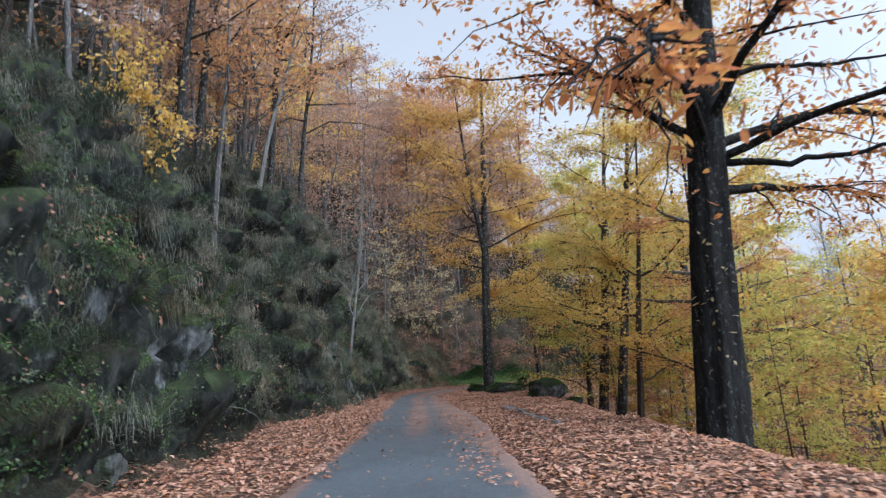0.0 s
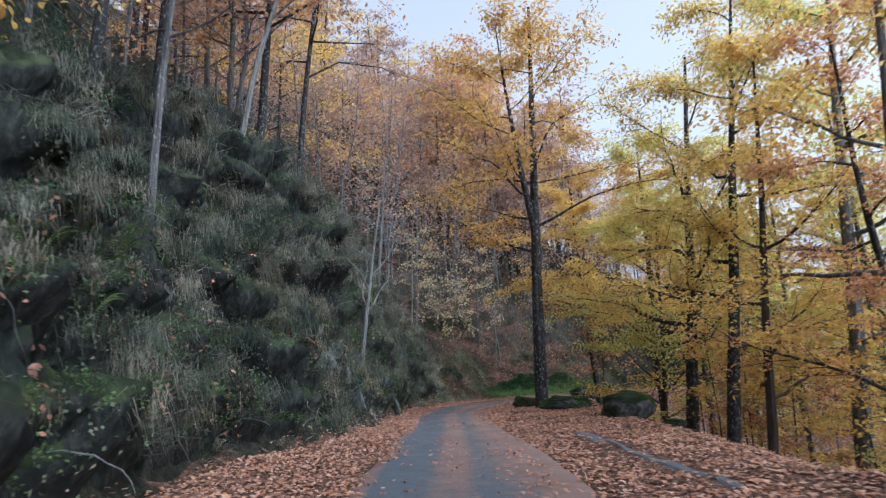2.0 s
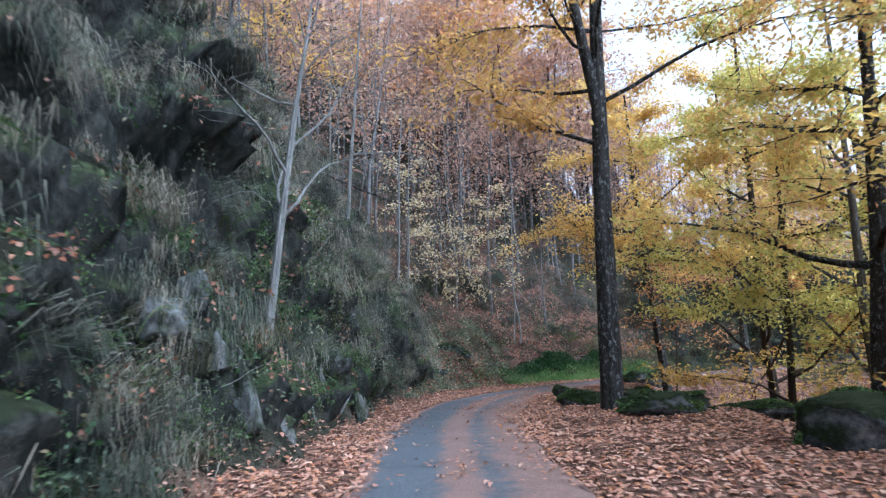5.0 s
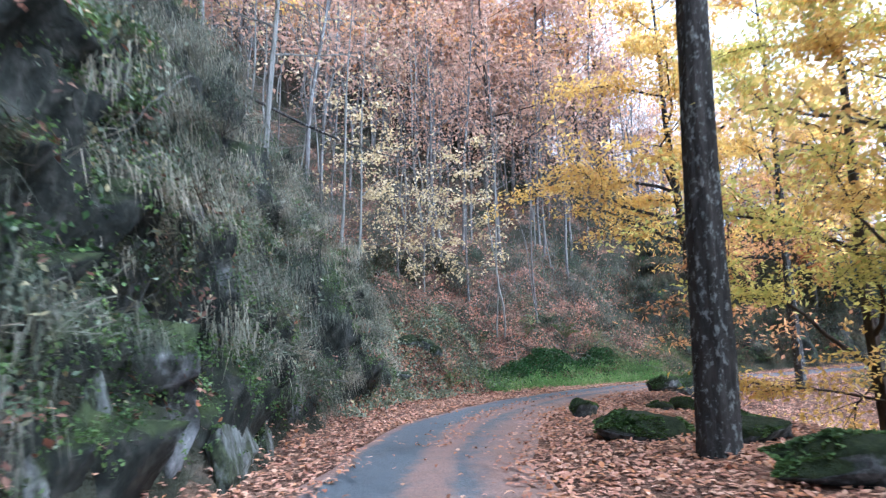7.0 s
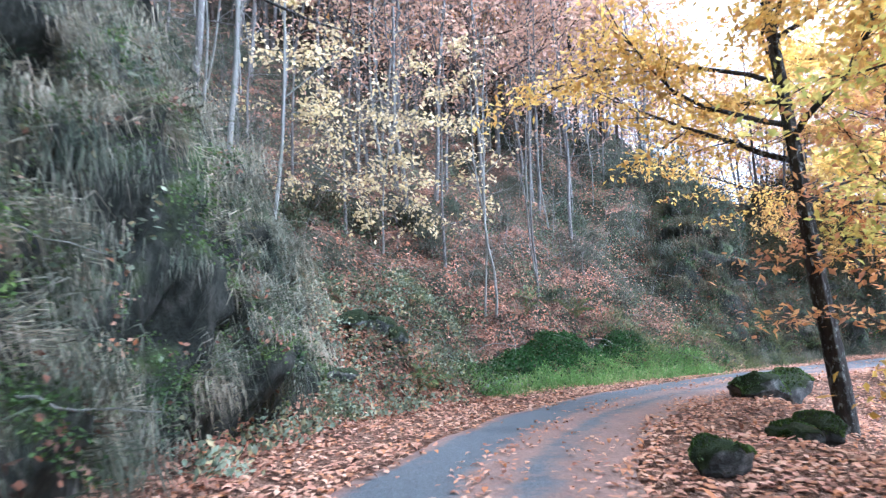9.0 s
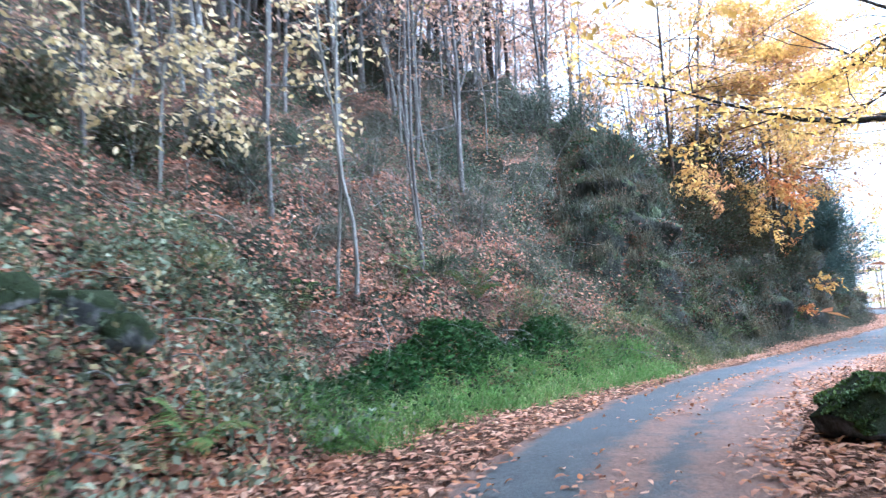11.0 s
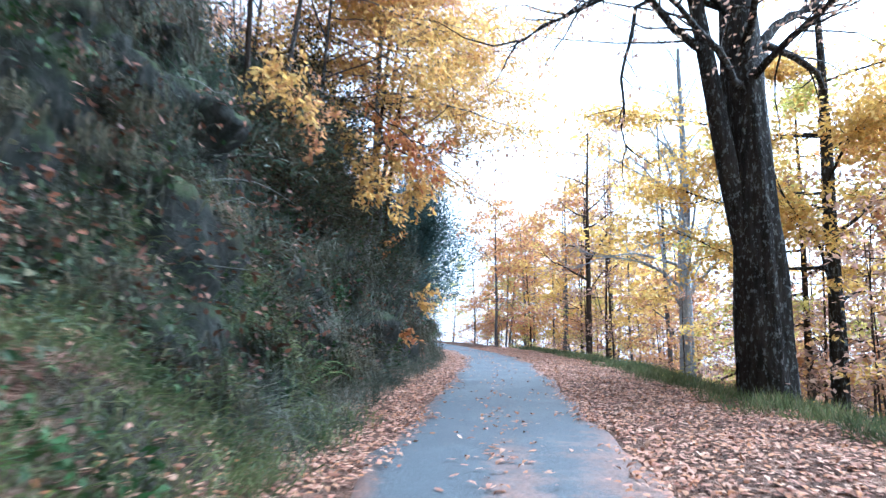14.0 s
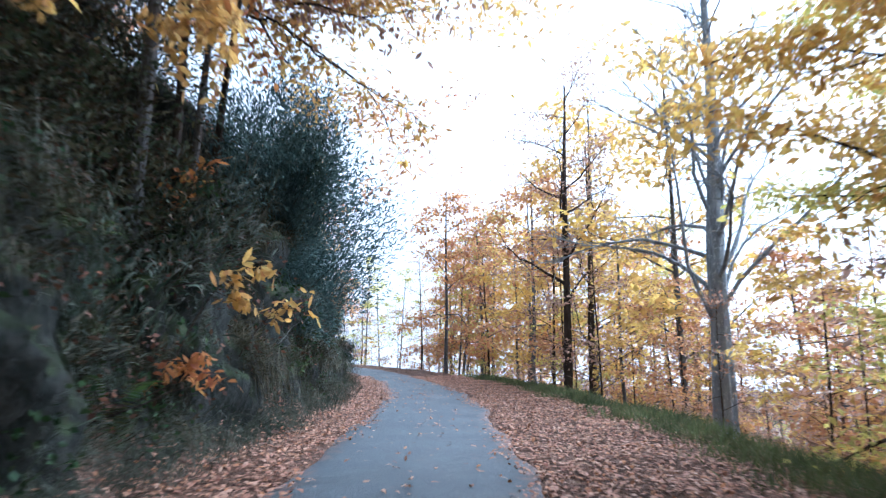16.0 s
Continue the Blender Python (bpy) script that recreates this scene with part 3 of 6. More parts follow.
def tube(co, faces, pts, radii, sides, ridge=0.0):
    """Adds a tapered tube along pts to the lists co and faces."""
    pts = np.asarray(pts, float)
    t = np.gradient(pts, axis=0)
    t = unit(t)
    ref = np.array([1.0, 0, 0]) if abs(t[0, 0]) < 0.8 else np.array([0, 1.0, 0])
    a = np.arange(sides) * 2 * math.pi / sides
    start = len(co)
    for p, d, r in zip(pts, t, radii):
        u = np.cross(d, ref)
        u /= np.linalg.norm(u)
        v = np.cross(d, u)
        for ang in a:
            k = 1.0 + (ridge * noise.fractal(Vector((2.2 * math.cos(ang), 2.2 * math.sin(ang), p[2] * 0.35)), 1.0, 2.0, 3) if ridge else 0.0)
            co.append(p + r * k * (math.cos(ang) * u + math.sin(ang) * v))
    for i in range(len(pts) - 1):
        for j in range(sides):
            q = start + i * sides
            faces.append((q + j, q + (j + 1) % sides, q + sides + (j + 1) % sides, q + sides + j))


def wander(g, start, direc, length, steps, wobble, lift=0.0):
    pts = [np.array(start, float)]
    d = np.array(direc, float)
    d /= np.linalg.norm(d)
    for _ in range(steps):
        d = d + g.normal(size=3) * wobble
        d[2] += lift
        d /= np.linalg.norm(d)
        pts.append(pts[-1] + d * length / steps)
    return np.array(pts)


def tree(name, seed, x, y, height, radius, bark, leaf_mat, leaves=8000, label="", category="tree", group="", lean=(0, 0), first=0.35, spread=0.32,
         limbs=14, leaf=(0.17, 0.085), rise=0.4, fork=0.0, wobble=0.05, fluff=0.3, sink=0.25, crown_top=1.0, detail=1.0, split=False, aim=(), fork_to=None, stout=1.0):
    """A tree with a tapered trunk, limbs, twigs and a crown of single leaves. Returns its Empty."""
    g = np.random.default_rng(seed)
    z = float(land(x, y)[0])
    root = new(name)
    root.matrix_world = pose(x, y, z - sink)
    co, fa = [], []
    steps = 12 if not split else 24
    f = np.linspace(0, 1, steps + 1)
    sway = wobble * height * 0.35 * smooth(f / 0.25)
    trunk = np.column_stack([lean[0] * height * f + sway * value_noise(f * 3.1, np.full(steps + 1, seed * 1.7), seed), lean[1] * height * f + sway * value_noise(f * 3.1, np.full(steps + 1, seed * 2.3), seed + 9), height * f])
    tube(co, fa, np.insert(trunk, 1, trunk[0] * 0.75 + trunk[1] * 0.25, axis=0), np.insert(radius * (1 - 0.8 * f ** 1.1), 0, radius * 1.4), 32 if split else 7, 0.22 if split else 0.0)
    stems = [(trunk, radius)]
    if fork:
        k = fork * steps
        i0 = int(k)
        st = trunk[i0]
        ang = g.uniform(0, 6.28) if fork_to is None else radians(fork_to)
        thick, apart = (0.62, 0.24) if fork_to is None else (0.45, 0.17)
        if fork_to is not None:
            st = st + 0.5 * radius * np.array([math.cos(ang), math.sin(ang), 0])
        second = wander(g, st, (apart * math.cos(ang) + lean[0], apart * math.sin(ang) + lean[1], 1), height * (1 - fork) * 0.9, 8, wobble * 0.6, 0.05)
        tube(co, fa, second, radius * thick * (1 - 0.85 * np.linspace(0, 1, 9)), 14)
        stems.append((second, radius * thick))
    spots, made = [], []
    for i in range(limbs + len(aim)):
        bc, bf = ([], []) if split else (co, fa)
        pts, r0 = stems[i % len(stems)] if i < limbs else stems[0]
        h = first + (crown_top - first) * ((i + g.uniform(0, 1)) / limbs)
        if pts is not trunk:
            h = min(1, g.uniform(0.2, 1))
        ang, ln = i * 2.4 + g.uniform(-0.5, 0.5), 0
        slope = rise * g.uniform(0.4, 1.5)
        if i >= limbs:
            h, ang, ln, slope = aim[i - limbs][0], radians(aim[i - limbs][1]), aim[i - limbs][2], aim[i - limbs][3]
        k = h * (len(pts) - 1)
        a = int(min(k, len(pts) - 2))
        st = pts[a] + (pts[a + 1] - pts[a]) * (k - a)
        ln = ln or height * spread * g.uniform(0.7, 1.15) * (1.15 - 0.75 * max(0, (h - first) / (1.001 - first)))
        limb = wander(g, st, (math.cos(ang), math.sin(ang), slope), ln, 7, 0.16, 0.0)
        r1 = max(0.012, min(r0 * 0.4, r0 * (1.02 - 0.85 * h) * 0.6) * stout)
        if i >= limbs:
            r1 = min(r1, 0.018 * ln)
        bough = limb if split else limb[[0, 2, 5, 7]]
        bough_at = len(bc)
        tube(bc, bf, bough, r1 * (1 - 0.85 * np.linspace(0, 1, len(bough))), 6 if split else 3)
        for j in range(int((9 if split else 6) * detail)):
            q = g.uniform(0.2, 1.0) * 7
            b = int(min(q, 6))
            tw = limb[b] + (limb[b + 1] - limb[b]) * (q - b)
            dirn = (limb[b + 1] - limb[b]) + g.normal(size=3) * 0.55 * ln / 7 * np.array([1, 1, 0.3])
            twig = wander(g, tw, dirn, ln * g.uniform(0.25, 0.55), 4, 0.22, -0.02)
            thin = twig if split else twig[::2]
            twig_at = len(bc)
            tube(bc, bf, thin, max(0.006, r1 * 0.28) * (1 - 0.8 * np.linspace(0, 1, len(thin))), 3)
            if split:
                ring = bough_at + 6 * b
                bf.append((ring, ring + 1, twig_at + 1, twig_at))
            spots.append(twig)
        if split:
            made.append((bc, bf))
    for bc, bf in made:
        mesh_object("limb", bc, bf, bark, root)
    mesh_object("trunk", co, fa, bark, root)
    if leaves:
        tw = np.array(spots)
        pick = g.integers(0, len(tw), leaves)
        pos = g.uniform(0, 1, leaves) * 4
        b = np.minimum(pos.astype(int), 3)
        p = tw[pick, b] + (tw[pick, b + 1] - tw[pick, b]) * (pos - b)[:, None]
        p += g.normal(size=(leaves, 3)) * np.array([fluff, fluff, fluff * 0.3])
        cw, fw = leaf_cloud(p, leaf[0], leaf[1], flat=0.55, droop=0.35, gen=g)
        mesh_object("crown", cw, fw, leaf_mat, root)
    return tagged(root, label or "autumn tree", category, group)


def settle(x, y):
    return float(land(x, y)[0])

# ---- trees on the downhill side ----
CHESTNUT = tree("chestnut_tree", 1, 5.2, 13.2, 17, 0.5, BARK_BLACK, LEAF_RUST, 12000, "huge old chestnut with dark furrowed bark at the verge", first=0.3, limbs=14, spread=0.3, stout=0.6, split=True, lean=(0.07, 0.0),
     leaf=(0.2, 0.085), wobble=0.02, sink=0.4, aim=((0.46, 190, 5.0, 0.15), (0.38, 20, 6.5, 0.25), (0.36, -35, 6.0, 0.1), (0.52, 215, 6.0, 0.1)))
tree("beech_tree", 2, 7.2, 19.5, 14, 0.15, BARK_GREY, LEAF_GOLD, 7500, "slim grey beech with a thin golden crown", group="verge trees", first=0.25, lean=(0.08, 0.0), split=True, wobble=0.03)
tree("beech_tree", 3, 9.2, 22.4, 12, 0.13, BARK_DARK, LEAF_ORANGE, 5500, "leaning slender beech with drooping orange leaves", group="verge trees", lean=(-0.05, 0.02), first=0.15, split=True)
tree("beech_tree", 4, 10.4, 27.4, 17, 0.26, BARK_GREY, LEAF_LIME, 12000, "tall grey beech with yellow-green leaves below the road", group="verge trees", first=0.15, lean=(0.085, 0.0), split=True, wobble=0.03)
tree("beech_tree", 5, 7.0, 25.2, 12, 0.13, BARK_BROWN, LEAF_GOLD, 5500, "young beech with orange and gold leaves", group="verge trees", first=0.1, lean=(0.09, 0.0), split=True, wobble=0.03)
tree("oak_tree", 12, 7.0, 27.9, 15, 0.2, BARK_DARK, LEAF_MIXED, 11000, "upright oak with gold and green leaves", group="verge trees", first=0.2, lean=(0.12, 0.0), split=True, wobble=0.03)
tree("oak_tree", 13, 7.6, 33.8, 16, 0.24, BARK_DARK, LEAF_MIXED, 11000, "upright oak with layered gold and green leaves", group="verge trees", first=0.18, spread=0.36, lean=(0.10, 0.0), split=True, wobble=0.03)
tree("oak_tree", 6, 1.95, 34.3, 18, 0.26, BARK_DARK, LEAF_OCHRE, 13000, "tall lichen-spotted oak with a dark trunk among mossy boulders", first=0.4, fork=0.42, split=True, wobble=0.012, lean=(0.04, 0.0), limbs=18, stout=0.6, sink=0.3, leaf=(0.2, 0.09),
     aim=((0.37, 175, 4.0, 0.05), (0.5, 200, 5.0, 0.2), (0.45, 120, 5.0, 0.2)))
tree("beech_tree", 7, 6.15, 45.0, 13, 0.17, BARK_DARK, LEAF_GOLD, 14000, "bent beech with golden leaf sprays below the bend", group="verge trees", lean=(-0.05, 0.02), first=0.3, split=True,
     aim=((0.45, 190, 4.0, 0.1), (0.5, 250, 4.0, 0.1)))
tree("beech_tree", 18, 9.5, 37.0, 14, 0.15, BARK_GREY, LEAF_LIME, 12000, "beech with layered yellow-green leaves below the verge", group="verge trees", first=0.1, spread=0.38, split=True, wobble=0.03)
tree("beech_tree", 19, 7.9, 38.8, 12, 0.12, BARK_BROWN, LEAF_GOLD, 9000, "beech with layered golden leaves below the verge", group="verge trees", first=0.1, spread=0.38, split=True, wobble=0.03, lean=(0.06, 0))
tree("sapling", 14, 6.0, 43.6, 7, 0.04, BARK_BROWN, LEAF_ORANGE, 1500, "thin brown sapling with a few orange leaves", group="saplings", lean=(0.09, 0.0), first=0.3)
tree("beech_tree", 15, 8.6, 41.3, 16, 0.17, BARK_BROWN, LEAF_LIME, 16000, "beech with a broad yellow-green crown", group="verge trees", first=0.12, split=True)
OAK = tree("oak_tree", 8, 20.1, 53.55, 16, 0.51, BARK_DARK, LEAF_BROWN, 3400, "massive forked oak with wet dark bark at the road's edge", leaf=(0.11, 0.055), first=0.42, fork=0.215, fork_to=132, lean=(-0.025, 0.03), limbs=10, spread=0.3, split=True, wobble=0.02, sink=0.3,
     aim=((0.5, 170, 5.0, 0.15), (0.46, -32, 5.5, 0.05), (0.4, 230, 5.0, 0.3), (0.45, 200, 5.0, 0.25), (0.5, 150, 5.0, 0.1), (0.4, 185, 5.5, 0.1)))
tree("beech_tree", 9, 24.6, 53.0, 14, 0.2, BARK_DARK, LEAF_GOLD, 24000, "beech with golden leaves behind the forked oak", group="verge trees", first=0.2, stout=0.6, split=True, wobble=0.04, aim=((0.32, 75, 4.5, 0.1), (0.45, 40, 5.5, 0.15), (0.55, 95, 5, 0.2), (0.4, 110, 4.5, 0.0)))
tree("beech_tree", 23, 10.8, 49.0, 15, 0.17, BARK_DARK, LEAF_GOLD, 12000, "tall beech with golden leaves below the bend", group="verge trees", first=0.25, spread=0.34, split=True, wobble=0.04)
tree("beech_tree", 22, 28.6, 54.2, 11, 0.12, BARK_BROWN, LEAF_LIME, 11000, "beech with layered yellow-green sprays below the verge", group="verge trees", first=0.12, spread=0.4, rise=0.15, split=True, wobble=0.04)
tree("bare_tree", 10, 35.4, 59.9, 16, 0.33, BARK_SILVER, LEAF_GOLD, 160, "bare pale-barked tree with upswept thin branches", first=0.22, rise=1.5, spread=0.4, limbs=34, stout=0.55, detail=1.8, split=True, wobble=0.03)
tree("alder_tree", 11, 39.2, 66.3, 13, 0.17, BARK_BROWN, LEAF_BROWN, 1600, "thin dark tree that has lost most leaves", group="thin trees beyond the bend", first=0.3, rise=0.9, split=True)
tree("alder_tree", 16, 41.7, 66.4, 12, 0.08, BARK_BROWN, LEAF_BROWN, 700, "very slim dark tree that has lost most leaves", group="thin trees beyond the bend", first=0.4, rise=1.2, spread=0.18, split=True)
tree("alder_tree", 17, 43.6, 67.0, 13, 0.1, BARK_BROWN, LEAF_BROWN, 900, "very slim dark tree that has lost most leaves", group="thin trees beyond the bend", first=0.4, rise=1.2, spread=0.18, split=True)


def bough(owner, points, seed, radius, twigs, leaves, leaf, mat, bark, bare=0.3):
    """A long drooping limb through the given places, with twigs and hanging leaves on its outer part; parts of owner."""
    g = np.random.default_rng(seed)
    at = np.array(owner.matrix_world.translation)
    line = np.column_stack([np.interp(np.linspace(0, 1, 19), np.linspace(0, 1, len(points)), c) for c in np.array(points, float).T]) - at
    line[1:] += np.cumsum(g.normal(size=(18, 3)) * 0.045, axis=0)
    co, fa, ends = [], [], []
    tube(co, fa, line, radius * (1 - 0.88 * np.linspace(0, 1, 19)), 7)
    for _ in range(twigs):
        q = g.uniform(bare, 1) * 18
        b = int(min(q, 17))
        start = line[b] + (line[b + 1] - line[b]) * (q - b)
        twig = wander(g, start, unit(line[[b + 1]] - line[[b]])[0] + g.normal(size=3) * 0.8 + np.array([0, 0, -0.25]), g.uniform(0.4, 1.3), 5, 0.25, -0.1)
        first = len(co)
        tube(co, fa, twig, max(0.006, radius * 0.16) * (1 - 0.8 * np.linspace(0, 1, 6)), 4)
        fa.append((7 * b, 7 * b + 1, first + 1, first))
        ends.append(twig)
    mesh_object("limb", co, fa, bark, owner)
    ends = np.array(ends)
    k, h = g.integers(0, twigs, leaves), g.uniform(0.25, 1, leaves) * 5
    b = np.minimum(h.astype(int), 4)
    p = ends[k, b] + (ends[k, b + 1] - ends[k, b]) * (h - b)[:, None] + g.normal(size=(leaves, 3)) * 0.04
    tagged(mesh_object("spray", *leaf_cloud(p, leaf[0], leaf[1], flat=0.4, droop=0.7, fancy=True, gen=g), mat, owner), kind="stuff")


bough(CHESTNUT, [(5.7, 13.0, 7.2), (4.4, 10.4, 6.6), (3.1, 7.4, 5.4), (2.1, 5.4, 4.2), (1.65, 4.4, 3.5)], 141, 0.08, 26, 120, (0.24, 0.09), LEAF_RUST, BARK_BLACK, 0.4)
bough(CHESTNUT, [(5.5, 12.9, 5.9), (4.4, 11.2, 6.6), (3.4, 9.4, 6.1), (3.0, 8.7, 4.9), (2.95, 8.5, 3.9)], 142, 0.075, 16, 40, (0.2, 0.08), LEAF_RUST, BARK_BLACK, 0.3)
bough(CHESTNUT, [(5.5, 12.9, 6.6), (3.9, 11.0, 7.2), (2.6, 9.6, 6.6), (1.7, 8.8, 5.4)], 143, 0.08, 22, 90, (0.2, 0.08), LEAF_RUST, BARK_BLACK, 0.3)
bough(CHESTNUT, [(5.6, 13.2, 5.4), (7.0, 12.6, 5.0), (8.6, 12.0, 5.2), (10.5, 11.6, 5.6)], 144, 0.09, 20, 70, (0.2, 0.08), LEAF_RUST, BARK_BLACK, 0.4)
bough(CHESTNUT, [(5.6, 13.2, 7.2), (7.2, 13.0, 7.6), (9.0, 12.8, 7.4), (11.0, 12.6, 7.9)], 145, 0.08, 26, 160, (0.2, 0.08), LEAF_RUST, BARK_BLACK, 0.3)
bough(OAK, [(20.0, 53.7, 7.4), (19.0, 54.3, 8.2), (18.0, 55.0, 7.4), (17.6, 55.1, 5.8), (17.5, 55.2, 4.7)], 147, 0.07, 18, 70, (0.12, 0.06), LEAF_BROWN, BARK_BLACK, 0.35)
bough(OAK, [(20.0, 53.7, 8.3), (18.6, 54.8, 9.3), (16.8, 56.0, 8.8), (15.4, 56.8, 7.6)], 148, 0.07, 26, 150, (0.12, 0.06), LEAF_BROWN, BARK_BLACK, 0.3)
bough(OAK, [(20.0, 53.9, 9.0), (20.2, 55.6, 10.0), (20.6, 57.4, 9.6), (20.8, 58.8, 8.6)], 149, 0.07, 30, 180, (0.12, 0.06), LEAF_BROWN, BARK_BLACK, 0.3)
gs = np.random.default_rng(146)
ring, high = gs.uniform(3.4, 5.4, 30), gs.uniform(1.9, 5.6, 30)
shoots = np.column_stack([0.07 * high + 0.44 * np.cos(ring), 0.44 * np.sin(ring), high])
tagged(mesh_object("shoots", *leaf_cloud(shoots, 0.15, 0.065, out=np.column_stack([np.cos(ring), np.sin(ring), np.zeros(30)]) * 0.9, flat=0.5, droop=0.5, fancy=True, gen=gs), LEAF_PALE, CHESTNUT), kind="stuff")


def spot(s, d):
    x, y = place(s, d)
    return float(x[0]), float(y[0])


def repeat(proto, x, y, g, low=0.8, high=1.2, sink=0.25, tilt=4):
    k = g.uniform(low, high)
    m = pose(x, y, settle(x, y) - sink, g.uniform(-tilt, tilt), g.uniform(-tilt, tilt), g.uniform(0, 360))
    return copy_thing(proto, m @ Matrix.Diagonal((k, k, k, 1)))


def scatter(proto_list, number, seed, s_range, d_range, gap, low=0.8, high=1.2, keep=None, tilt=4):
    """Copies of the prototypes over a stretch of the plan, no two nearer than gap."""
    g = np.random.default_rng(seed)
    done, tries, i = [], 0, 0
    while i < number and tries < number * 40:
        tries += 1
        x, y = spot(g.uniform(*s_range), g.uniform(*d_range))
        if any((x - a) ** 2 + (y - b) ** 2 < gap * gap for a, b in done) or (keep and not keep(x, y)):
            continue
        s, d = along(x, y)
        if abs(float(d[0])) < 4.2:
            continue
        repeat(proto_list[i % len(proto_list)], x, y, g, low, high, tilt=tilt)
        done.append((x, y))
        i += 1


# ---- the wood on the hillside ----
FAR = dict(detail=0.7, leaf=(0.29, 0.16), fluff=0.5, first=0.22, spread=0.3, limbs=13, group="hillside wood")
HILL = [tree("hillside_beech", 40, -11.5, 33, 15, 0.16, BARK_GREY, LEAF_BROWN, 1700, "tall hillside beech with orange leaves", **FAR),
        tree("hillside_beech", 41, -9.5, 52, 14, 0.14, BARK_BROWN, LEAF_BROWN, 1700, "hillside beech with russet leaves", **FAR),
        tree("hillside_oak", 42, -13.0, 41, 16, 0.17, BARK_DARK, LEAF_GOLD, 1800, "hillside oak with golden leaves", **FAR),
        tree("hillside_beech", 43, -9.0, 29, 14, 0.13, BARK_GREY, LEAF_ORANGE, 1700, "slim grey hillside beech with orange leaves", **FAR),
        tree("hillside_oak", 44, -10.2, 46.5, 12, 0.11, BARK_GREY, LEAF_BROWN, 1700, "thin hillside oak with sparse russet leaves", **FAR)]
scatter(HILL, 34, 3, (68, 104), (-30, -9.5), 2.6)
scatter(HILL, 30, 4, (101, 115), (-45, -13), 2.4)
scatter(HILL, 26, 8, (112, 126), (-36, -12), 2.2, 0.7, 1.0)
scatter([HILL[1], HILL[3], HILL[4]], 18, 28, (113, 125), (-24, -10), 1.8, 0.9, 1.25)
POLES = [tree("bare_sapling", 50, 0.92, 51.75, 9, 0.042, BARK_PALE, LEAF_PALE, 60, "bare pale-barked sapling on the leafy slope", group="bare saplings", first=0.45, spread=0.14, rise=1.4, limbs=15, wobble=0.15, detail=0.7),
         tree("bare_sapling", 51, 0.62, 51.8, 8, 0.034, BARK_PALE, LEAF_PALE, 40, "bare pale-barked sapling on the leafy slope", group="bare saplings", first=0.4, spread=0.16, rise=1.3, limbs=14, wobble=0.17, detail=0.7),
         tree("bare_sapling", 52, 2.4, 53.2, 8, 0.045, BARK_GREY, LEAF_PALE, 0, "bare grey sapling forking low on the slope", group="bare saplings", first=0.35, fork=0.15, spread=0.2, rise=1.2, limbs=8, wobble=0.16, detail=0.7),
         tree("bare_sapling", 53, -4.3, 47.3, 10, 0.048, BARK_PALE, LEAF_PALE, 80, "slender pale sapling at the foot of the slope", group="bare saplings", lean=(0.04, 0), first=0.35, spread=0.18, rise=0.9, limbs=10, wobble=0.11, detail=0.8)]
GREYS = [tree("bare_sapling", 62 + k, x, y, 11, 0.075, BARK_GREY, LEAF_BROWN, 560, "thin grey hillside tree, nearly bare", group="bare saplings", first=0.25, spread=0.26, rise=1.0, limbs=18, wobble=0.16, detail=0.6, leaf=(0.2, 0.1), fluff=0.45)
         for k, (x, y) in enumerate([(4.6, 57.5), (-1.8, 55.5)])]
tree("ash_tree", 54, -5.7, 41.1, 11, 0.085, BARK_PALE, LEAF_PALE, 60, "pale leaning ash on the rock ledge", lean=(0.08, -0.03), first=0.4, spread=0.25, split=True)
tree("ash_tree", 55, -4.4, 28.6, 6.5, 0.085, BARK_PALE, LEAF_BROWN, 50, "pale leaning ash rooted in the rock face", lean=(0.13, -0.02), first=0.38, spread=0.45, limbs=9, rise=0.9, split=True, wobble=0.04, sink=0.9)
for k, (x, y, r) in enumerate([(-7.7, 28.0, 0.17), (-6.7, 29.5, 0.13), (-9.6, 24.6, 0.2), (-8.2, 19.2, 0.15)]):
    tree("hillside_oak", 120 + k, x, y, 15, r, BARK_DARK, (LEAF_ORANGE, LEAF_BROWN)[k % 2], 2600, "dark-stemmed oak with orange leaves on the crest of the cut", group="hillside wood", lean=(0.07, 0.02), first=0.35, spread=0.3, limbs=16, leaf=(0.2, 0.1), wobble=0.05)
tree("bare_sapling", 125, -4.2, 43.4, 9, 0.05, BARK_PALE, LEAF_PALE, 120, "slender pale sapling at the foot of the slope", group="bare saplings", lean=(0.05, 0), first=0.35, spread=0.2, rise=0.9, limbs=10, wobble=0.04, detail=0.8)
tree("ash_tree", 56, -7.8, 26.0, 12, 0.11, BARK_PALE, LEAF_BROWN, 700, "pale leaning ash at the top of the bank", lean=(0.2, 0.05), first=0.45, split=True)
tree("ash_tree", 57, -7.3, 20.2, 12, 0.1, BARK_GREY, LEAF_ORANGE, 3000, "grey ash at the top of the bank", lean=(0.05, 0.0), first=0.4, split=True)
scatter([*POLES, *GREYS], 80, 9, (100, 121), (-26, -6.5), 0.8, 0.7, 1.3, tilt=6)
scatter(GREYS, 90, 17, (110, 126), (-30, -8.5), 0.7, 0.7, 1.2, tilt=6)
scatter(GREYS, 44, 23, (121, 140), (-24, -7.5), 0.9, 0.7, 1.1, tilt=6)
scatter([HILL[1], HILL[4], HILL[3]], 16, 24, (121, 141), (-24, -8.5), 2.2, 0.6, 0.9)
scatter(GREYS, 26, 10, (70, 101), (-16, -7.0), 1.3, 0.8, 1.3, tilt=7)
